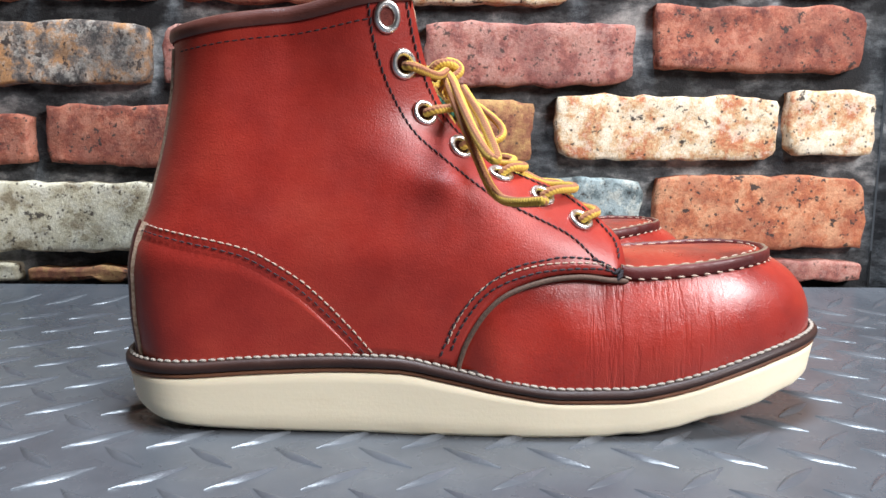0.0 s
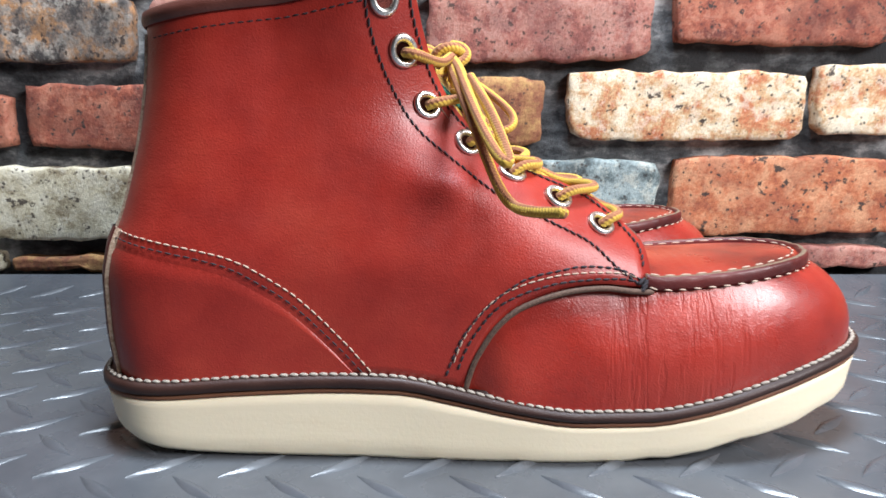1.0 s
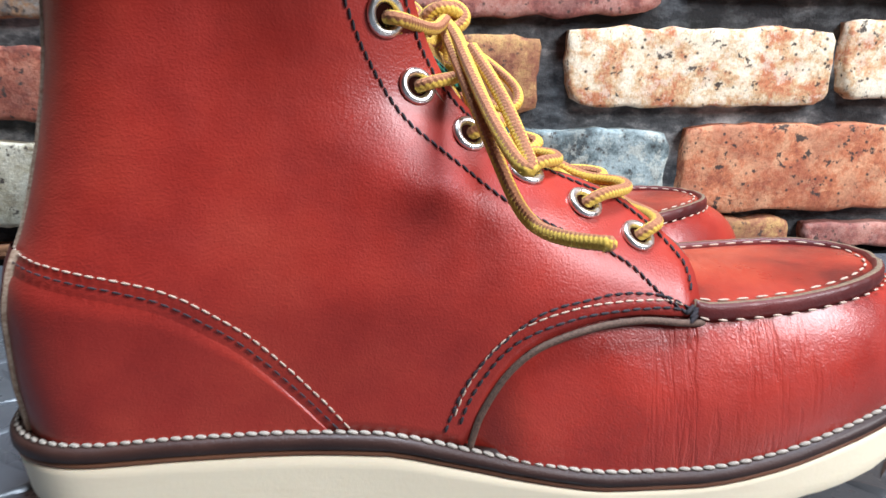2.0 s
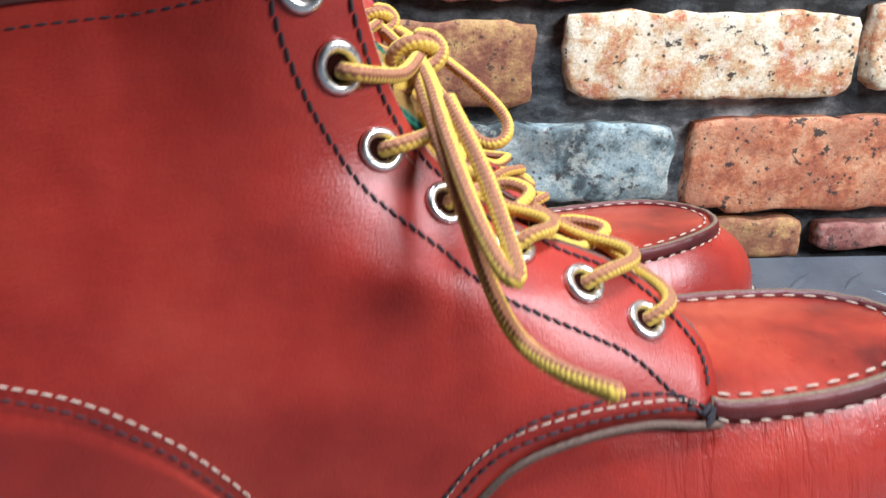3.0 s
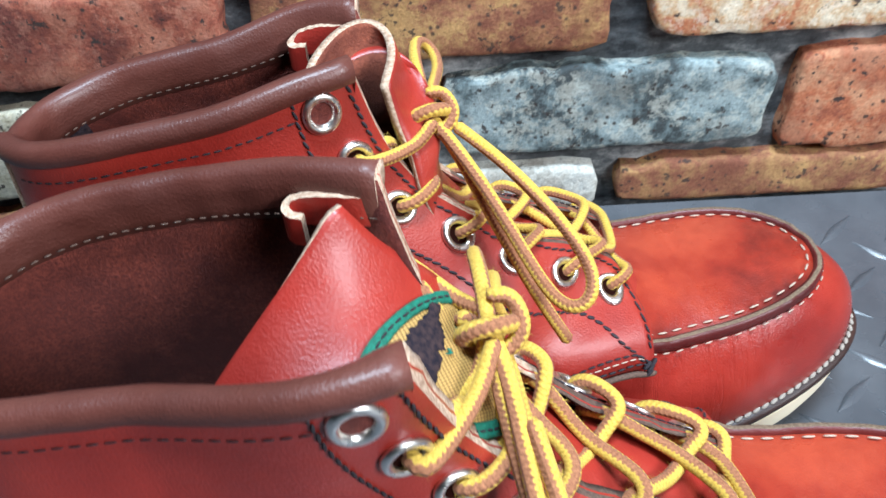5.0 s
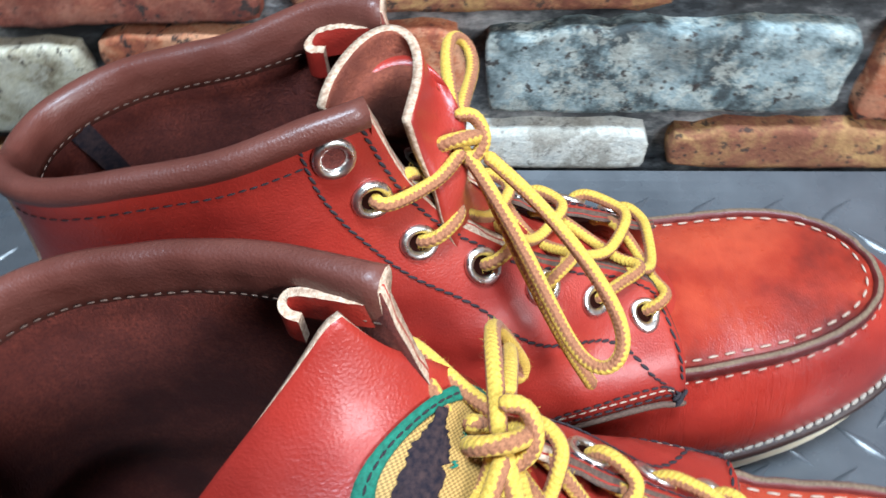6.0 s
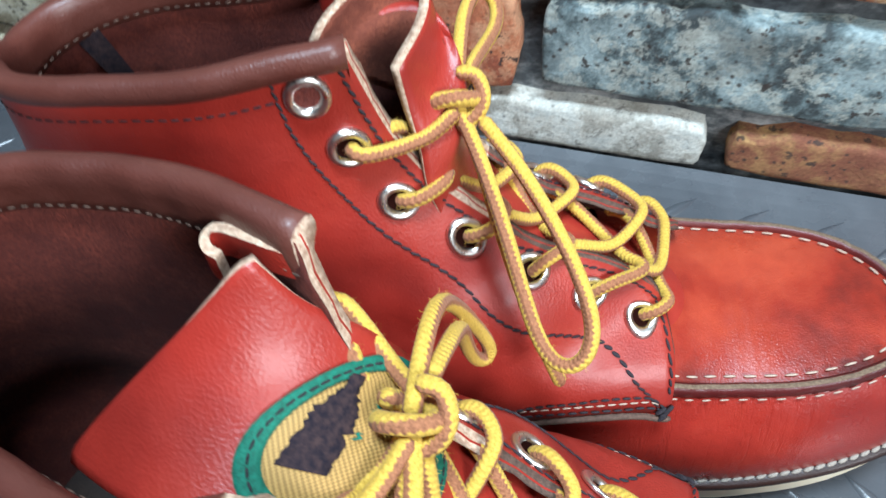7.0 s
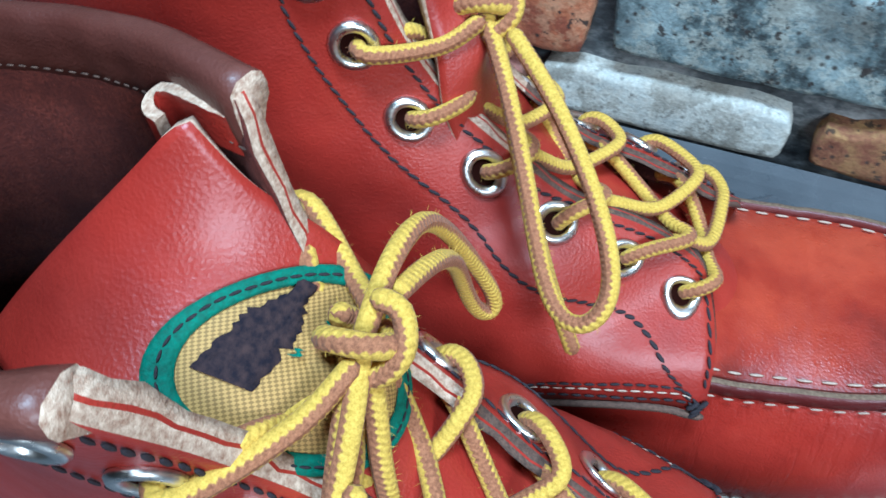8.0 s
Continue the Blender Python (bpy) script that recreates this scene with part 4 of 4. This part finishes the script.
        for i in range(39):
            for j in range(4):
                faces.append((i * 4 + j, i * 4 + (j + 1) % 4, i * 4 + 4 + (j + 1) % 4, i * 4 + 4 + j))
                slots.append(0 if j == 0 else 1)
        faces += [(0, 1, 2, 3), (156, 157, 158, 159)]
        slots += [0, 0]
        self.add("facing_lining", verts, faces, [RAW, RED], "red leather facing lining with a pale curled cut edge", slots=slots, smooth=False)

    def heel_label(self, side):
        verts = []
        for i in range(6):
            for j in range(10):
                x, z = 0.0300 + 0.0055 * i / 5 + 0.004 * j / 9, 0.1600 - 0.026 * j / 9
                p = on_upper(x, z, side)
                verts.append(Vector((p.x + 0.0016, p.y - side * 0.0042, p.z)))
        self.add("heel_label", verts, grid_faces(6, 10), EMBROIDERY, "dark woven size label inside the heel")

    def eyelets(self):
        prof = [(0.0054, -0.0002), (0.0055, 0.0005), (0.0049, 0.0013), (0.0040, 0.0014), (0.0032, 0.0009), (0.0028, -0.0002), (0.0028, -0.0018)]
        for side in (-1, 1):
            for x, z in EYELETS:
                empty = (x, z) == EYELETS[0]
                p, nrm = on_upper(x, z, side), upper_normal(x, z, side)
                a = nrm.cross(Vector((0, 0, 1))).normalized()
                b = nrm.cross(a)
                verts = []
                nn = 24
                for k in range(nn):
                    d = a * math.cos(2 * math.pi * k / nn) + b * math.sin(2 * math.pi * k / nn)
                    for r, h in prof:
                        verts.append(p + d * r + nrm * (h + 0.0003))
                ob = self.add("eyelet", verts, grid_faces(nn, len(prof), True), NICKEL, "nickel eyelet ring")
                # no hole is cut: a disc carries its shade, lining red where unlaced
                verts = [p + (a * math.cos(2 * math.pi * k / nn) + b * math.sin(2 * math.pi * k / nn)) * 0.0029 + nrm * 0.00035 for k in range(nn)]
                self.add("eyelet_hole", verts, [tuple(range(nn))], LINING if empty else HOLE_SHADE, "", ob, smooth=False)
                # back ring inside the boot
                verts = []
                for k in range(16):
                    d = a * math.cos(2 * math.pi * k / 16) + b * math.sin(2 * math.pi * k / 16)
                    for r, h in ((0.0048, -0.0026), (0.0040, -0.0036), (0.0028, -0.0030)):
                        verts.append(p + d * r + nrm * h)
                self.add("eyelet_back", verts, grid_faces(16, 3, True), NICKEL, "", ob)

    # ---- tongue
    def tongue(self, rows, patch=False):
        """rows: the two edges, how far the middle stands proud and how round it is; in the boot's own frame."""
        n, nc = 60, 25
        last = len(rows) - 1
        edges = [[Vector(r[e]) for r in rows] for e in (0, 1)]
        proud = spline([(i / last, r[2]) for i, r in enumerate(rows)])

        curl = spline([(i / last, r[3]) for i, r in enumerate(rows)])

        def edge(e, f):
            p = edges[e]
            i = min(int(f * last), last - 1)
            t = f * last - i
            b, c = p[i], p[i + 1]
            a = p[i - 1] if i else b * 2 - c
            d = p[i + 2] if i + 2 <= last else c * 2 - b
            return 0.5 * (2 * b + (c - a) * t + (2 * a - 5 * b + 4 * c - d) * t * t + (3 * b - a - 3 * c + d) * t ** 3)

        def flat(f, c):
            return edge(0, f).lerp(edge(1, f), (c + 1) / 2)

        def place(f, c, off):
            # the upper corners are rounded off
            up = ramp01((f - 0.80) / 0.20)
            f -= up * (0.012 * max((abs(c) - 0.80) / 0.20, 0.0) ** 2 - 0.006 * (1 - c * c))
            f = min(max(f, 0.0), 1.0)
            lo, hi = max(f - 0.012, 0.0), min(f + 0.012, 1.0)
            across = edge(1, f) - edge(0, f)
            nrm = across.cross(flat(hi, c) - flat(lo, c)).normalized()
            bow, k = proud(f), curl(f)
            q = c * math.pi / 2
            aside, out = c * (1 - k) + math.sin(q) * k, (1 - c * c) * (1 - k) + math.cos(q) * k
            slope = (2 * c * (1 - k) + 1.57 * math.sin(q) * k) / max(1 - k + 1.57 * math.cos(q) * k, 0.05)
            tip = (nrm + across.normalized() * (2 * bow * slope / max(across.length, 0.01))).normalized()
            return flat(f, aside) + nrm * (bow * out) + tip * off, tip
        outer = [place(i / (n - 1), -1 + 2 * j / (nc - 1), 0.0012)[0] for i in range(n) for j in range(nc)]
        inner = [place(i / (n - 1), -1 + 2 * j / (nc - 1), -0.0012)[0] for i in range(n) for j in range(nc)]
        m = n * nc
        faces = grid_faces(n, nc)
        slots = [0] * len(faces)
        more = grid_faces(n, nc, start=m)
        faces += more
        slots += [1] * len(more)
        rim = [j for j in range(nc)] + [i * nc + nc - 1 for i in range(1, n)] + [(n - 1) * nc + j for j in range(nc - 2, -1, -1)] + [i * nc for i in range(n - 2, 0, -1)]
        for a, b in zip(rim, rim[1:] + rim[:1]):
            faces.append((a, b, m + b, m + a))
            slots.append(2)
        ob = self.add("tongue", outer + inner, faces, [RED, FLESH, RAW], "red leather tongue with a pale cut edge", free=True, slots=slots)
        if patch:
            f0, c0, fr, cr = patch
            nr, na = 9, 48
            for name, lo, hi, off, mat, lab in (("label_border", 0.80, 1.0, 0.0027, GREEN, "green woven label border"), ("label_cloth", 0.0, 0.81, 0.0024, GOLD, "gold woven cloth label")):
                verts, uvs = [], []
                for a in range(na):
                    ang = 2 * math.pi * a / na
                    for k in range(nr):
                        q = lo + (hi - lo) * k / (nr - 1)
                        f, c = f0 + math.cos(ang) * fr * q, c0 + math.sin(ang) * cr * q
                        e = 0.0007 if k in (0, nr - 1) else 0.0
                        verts.append(place(min(max(f, 0), 1), c, off - e)[0])
                        uvs.append((f * 0.15, c * 0.02))
                self.add(name, verts, grid_faces(na, nr, True), mat, lab, ob, True, uvs=uvs)
            ring = [place(f0 + math.cos(a) * fr * 0.90, c0 + math.sin(a) * cr * 0.90, 0.0028) for a in np.linspace(0, 2 * math.pi, 90)]
            self.stitches("label_stitching", [p for p, _ in ring], [q for _, q in ring], 0.0024, 0.0020, 0.00025, BLACKTHREAD, "", ob, free=True)
            # a dark plain shape woven across the cloth: slim at one end, broad and ragged at the other
            verts = []
            steps = 26
            for i in range(steps):
                q = i / (steps - 1)
                mid = f0 + fr * (0.52 - 0.18 * q)
                wide = fr * (0.08 + 0.15 * ramp01((q - 0.05) * 2.2) + 0.05 * noise.noise((q * 9, 3.0, 0.0)))
                for k in range(11):
                    w = -1 + k / 5
                    rag = 0.07 * fr * noise.noise((q * 26, w * 3, 7.0)) * abs(w)
                    verts.append(place(mid + wide * w + rag, c0 + cr * (0.62 - 1.05 * q), 0.0032 - 0.0006 * w ** 4)[0])
            self.add("label_emblem", verts, grid_faces(steps, 11), EMBROIDERY, "dark embroidered shape", ob, True)
            # small green marks woven beside it
            for m in range(3):
                verts = []
                for i in range(5):
                    for k in range(4):
                        verts.append(place(f0 + fr * (0.14 - 0.05 * k / 3 - 0.10 * (m % 2) + 0.03 * math.sin(i * 2)), c0 + cr * (0.40 - 0.17 * m - 0.022 * i), 0.0029)[0])
                self.add("label_mark", verts, grid_faces(5, 4), GREEN, "small green woven mark", ob, True)
        return ob

    # ---- laces
    def laces(self):
        R = 0.00195

        def hole(i, side, out):
            x, z = EYELETS[i]
            return on_upper(x, z, side, out)
        lab = "yellow and brown braided lace"

        def cross(i, k, side, lift):
            """Out of an eyelet, in a slack arch over the gap and under the far facing, one eyelet higher."""
            (xi, zi), (xk, zk) = EYELETS[i], EYELETS[k]
            zm = zi * 0.6 + zk * 0.4
            out = Vector((0.60, 0, 0.80))
            a, p1 = hole(i, side, -0.001), hole(i, side, 0.0034) + Vector((0.0025, -side * 0.001, 0.0004))
            p2 = Vector((front_x(zi) + (0.0010 if i < 6 else -0.0030), side * (edge_w(zi) - 0.0005), zi)) + out * 0.0032
            p3 = Vector((front_x(zi) - (0.0 if i < 6 else 0.0040), side * (edge_w(zi) - 0.006), zi)) + out * (0.0030 + lift)
            p4 = Vector((front_x(zm), -side * 0.003, zm)) + out * (lift - 0.0016)
            p5 = Vector((front_x(zk) - 0.001, -side * (edge_w(zk) - 0.003), zk)) + out * 0.0002
            p6 = Vector((front_x(zk) - 0.004, -side * (edge_w(zk) + 0.002), zk)) - out * 0.0050
            self.cord("lace", eased([a, p1, p2, p3, p4, p5, p6], 4), R, LACE, lab)

        for i in range(6, 1, -1):
            cross(i, i - 1, -1, 0.0016)
            cross(i, i - 1, 1, -0.0012)

    def bow(self, knot, strands):
        K = self.near(knot)
        R = 0.00195
        lab = "yellow and brown braided lace"
        turn = -1 if self.flip else 1
        for side in (-1, 1):
            p, nrm = on_upper(*EYELETS[1], side, -0.001), upper_normal(*EYELETS[1], side)
            p1 = p + nrm * 0.004 + Vector((0.003, -side * 0.001, -0.001))
            p, p1 = Vector(self.shift(p)), Vector(self.shift(p1))
            q = p.lerp(K, 0.55) + Vector((0.004, 0, -0.003)) + Vector((0, side * turn * 0.003, 0))
            self.cord("lace", [p, p1, q, K + Vector((0.001, side * turn * 0.004, 0.0))], R, LACE, lab, free=True)
        # the knot: a cord wound round the bundle
        axis = Vector((-0.15, 0.80, 0.58)).normalized()
        e1 = axis.cross(Vector((1, 0, 0))).normalized()
        e2 = axis.cross(e1)
        ring = []
        for k in range(16):
            a = 2 * math.pi * k / 12
            r = 0.0050 + 0.0006 * math.sin(a * 1.3)
            ring.append(K + e1 * (math.cos(a) * r) + e2 * (math.sin(a) * r * 1.1) + axis * (0.0026 * (k / 15 - 0.5) * 2 + 0.0008 * math.sin(a)))
        self.cord("lace_knot", ring, R * 1.08, LACE, lab, free=True, twist=120.0)
        self.cord("lace_knot", eased([K + Vector((0.001, -0.0052, -0.004)), K + Vector((0.0058, -0.0030, -0.0015)), K + Vector((0.0072, 0.0005, 0.0012)), K + Vector((0.0050, 0.0046, 0.0042)), K + Vector((0.0, 0.005, 0.005))], 2), R, LACE, lab, free=True, twist=90.0)
        for name, pts in strands:
            self.cord(name, eased([K] + [self.near(p) for p in pts], 2), R, LACE, lab, free=True)


def build_boot(name, label, m, flip, lean, bend, tongue_rows, patch, knot, strands):
    b = Boot(name, label, m, flip, lean, bend)
    b.sole()
    b.quarter(-1, "outer_quarter")
    b.quarter(1, "inner_quarter")
    b.counter(-1, "heel_counter")
    b.counter(1, "heel_counter")
    b.vamp()
    b.collar()
    b.eyelets()
    b.lining_tab(1 if not flip else -1)
    b.heel_label(-1)
    b.tongue([(b.near(p), b.near(q), h, k) if in_room else (p, q, h, k) for p, q, h, k, in_room in tongue_rows], patch)
    b.laces()
    b.bow(knot, strands)
    return b


# the tongue's lower part, in the boot's own frame
LOW = [((x, -w, z), (x, w, z), h, 0.0, False) for x, z, w, h in
       ((0.2215, 0.0640, 0.0190, 0.005), (0.1990, 0.0790, 0.0190, 0.0065), (0.1810, 0.0925, 0.0180, 0.007), (0.1655, 0.1010, 0.0170, 0.0065), (0.1525, 0.1120, 0.0170, 0.006), (0.1410, 0.1260, 0.0180, 0.006))]
# from here on the places of tongue ends and laces are those in the room
build_boot(
    "work_boot", "red oiled leather moccasin-toe boot with cream wedge sole, tongue out", pose(0.0115, -0.0105, 0, 0, 0, 2.0), False, 0.0035, -0.003,
    LOW + [((0.1390, -0.0270, 0.1440), (0.1470, 0.0145, 0.1435), 0.004, 0.0, True), ((0.1230, -0.0300, 0.1510), (0.1395, 0.0125, 0.1570), 0.0025, 0.0, True),
           ((0.1050, -0.0275, 0.1490), (0.1300, 0.0088, 0.1700), 0.0025, 0.0, True), ((0.0880, -0.0220, 0.1437), (0.1225, 0.0085, 0.1820), 0.0015, 0.0, True)],
    (0.690, 0.04, 0.130, 0.88),
    (0.1525, -0.0014, 0.1531),
    [("lace_loop", [(0.1515, 0.0090, 0.1570), (0.1505, 0.0200, 0.1550), (0.1502, 0.0275, 0.1500), (0.1520, 0.0345, 0.1370), (0.1555, 0.0400, 0.1200), (0.1594, 0.0417, 0.1062), (0.1560, 0.0380, 0.1060), (0.1535, 0.0350, 0.1200), (0.1540, 0.0290, 0.1380), (0.1545, 0.0180, 0.1495), (0.1540, 0.0070, 0.1545)]),
     ("lace_loop", [(0.1560, -0.0120, 0.1490), (0.1590, -0.0290, 0.1390), (0.1640, -0.0500, 0.1250), (0.1695, -0.0660, 0.1150), (0.1722, -0.0690, 0.1140), (0.1715, -0.0630, 0.1170), (0.1670, -0.0430, 0.1310), (0.1600, -0.0200, 0.1450)]),
     ("lace_tail", [(0.1540, -0.0120, 0.1470), (0.1580, -0.0280, 0.1350), (0.1635, -0.0450, 0.1200), (0.1685, -0.0570, 0.1070), (0.1725, -0.0640, 0.1010), (0.1790, -0.0765, 0.1005), (0.1870, -0.0875, 0.1020)]),
     ("lace_tail", [(0.1560, -0.0060, 0.1470), (0.1590, -0.0120, 0.1360), (0.1610, -0.0150, 0.1260)]),
     ("lace", [(0.1500, -0.0080, 0.1460), (0.1460, -0.0130, 0.1460), (0.1410, -0.0220, 0.1470), (0.1380, -0.0300, 0.1490)]),
     ("lace", [(0.1490, -0.0090, 0.1430), (0.1447, -0.0100, 0.1459), (0.1385, 0.0020, 0.1500), (0.1318, 0.0153, 0.1503), (0.1300, 0.0180, 0.1500)])])
build_boot(
    "work_boot", "red oiled leather moccasin-toe boot with cream wedge sole, curled tongue", pose(-0.0010, 0.0610, 0, 0, 0, 9.3), True, -0.0025, 0.0,
    LOW + [((0.1360, -0.0180, 0.1400), (0.1300, 0.0180, 0.1400), 0.010, 0.5, False), ((0.1340, -0.0150, 0.1520), (0.1180, 0.0100, 0.1520), 0.020, 1.0, False),
           ((0.1310, -0.0120, 0.1630), (0.1100, 0.0010, 0.1630), 0.026, 1.0, False), ((0.1290, -0.0110, 0.1750), (0.1080, -0.0025, 0.1750), 0.029, 1.0, False)],
    None,
    (0.1395, 0.0806, 0.1582),
    [("lace_loop", [(0.1375, 0.0920, 0.1610), (0.1350, 0.1080, 0.1640), (0.1357, 0.1220, 0.1630), (0.1400, 0.1240, 0.1590), (0.1420, 0.1160, 0.1560), (0.1400, 0.0980, 0.1570), (0.1395, 0.0850, 0.1580)]),
     ("lace_loop", [(0.1470, 0.0720, 0.1520), (0.1570, 0.0580, 0.1420), (0.1690, 0.0400, 0.1270), (0.1760, 0.0330, 0.1210), (0.1819, 0.0330, 0.1230), (0.1840, 0.0400, 0.1280), (0.1760, 0.0530, 0.1370), (0.1610, 0.0680, 0.1480), (0.1470, 0.0780, 0.1560)]),
     ("lace_tail", [(0.1470, 0.0730, 0.1500), (0.1570, 0.0600, 0.1340), (0.1680, 0.0480, 0.1160), (0.1781, 0.0403, 0.1006)]),
     ])
brick_wall()
tread_mat()
room()
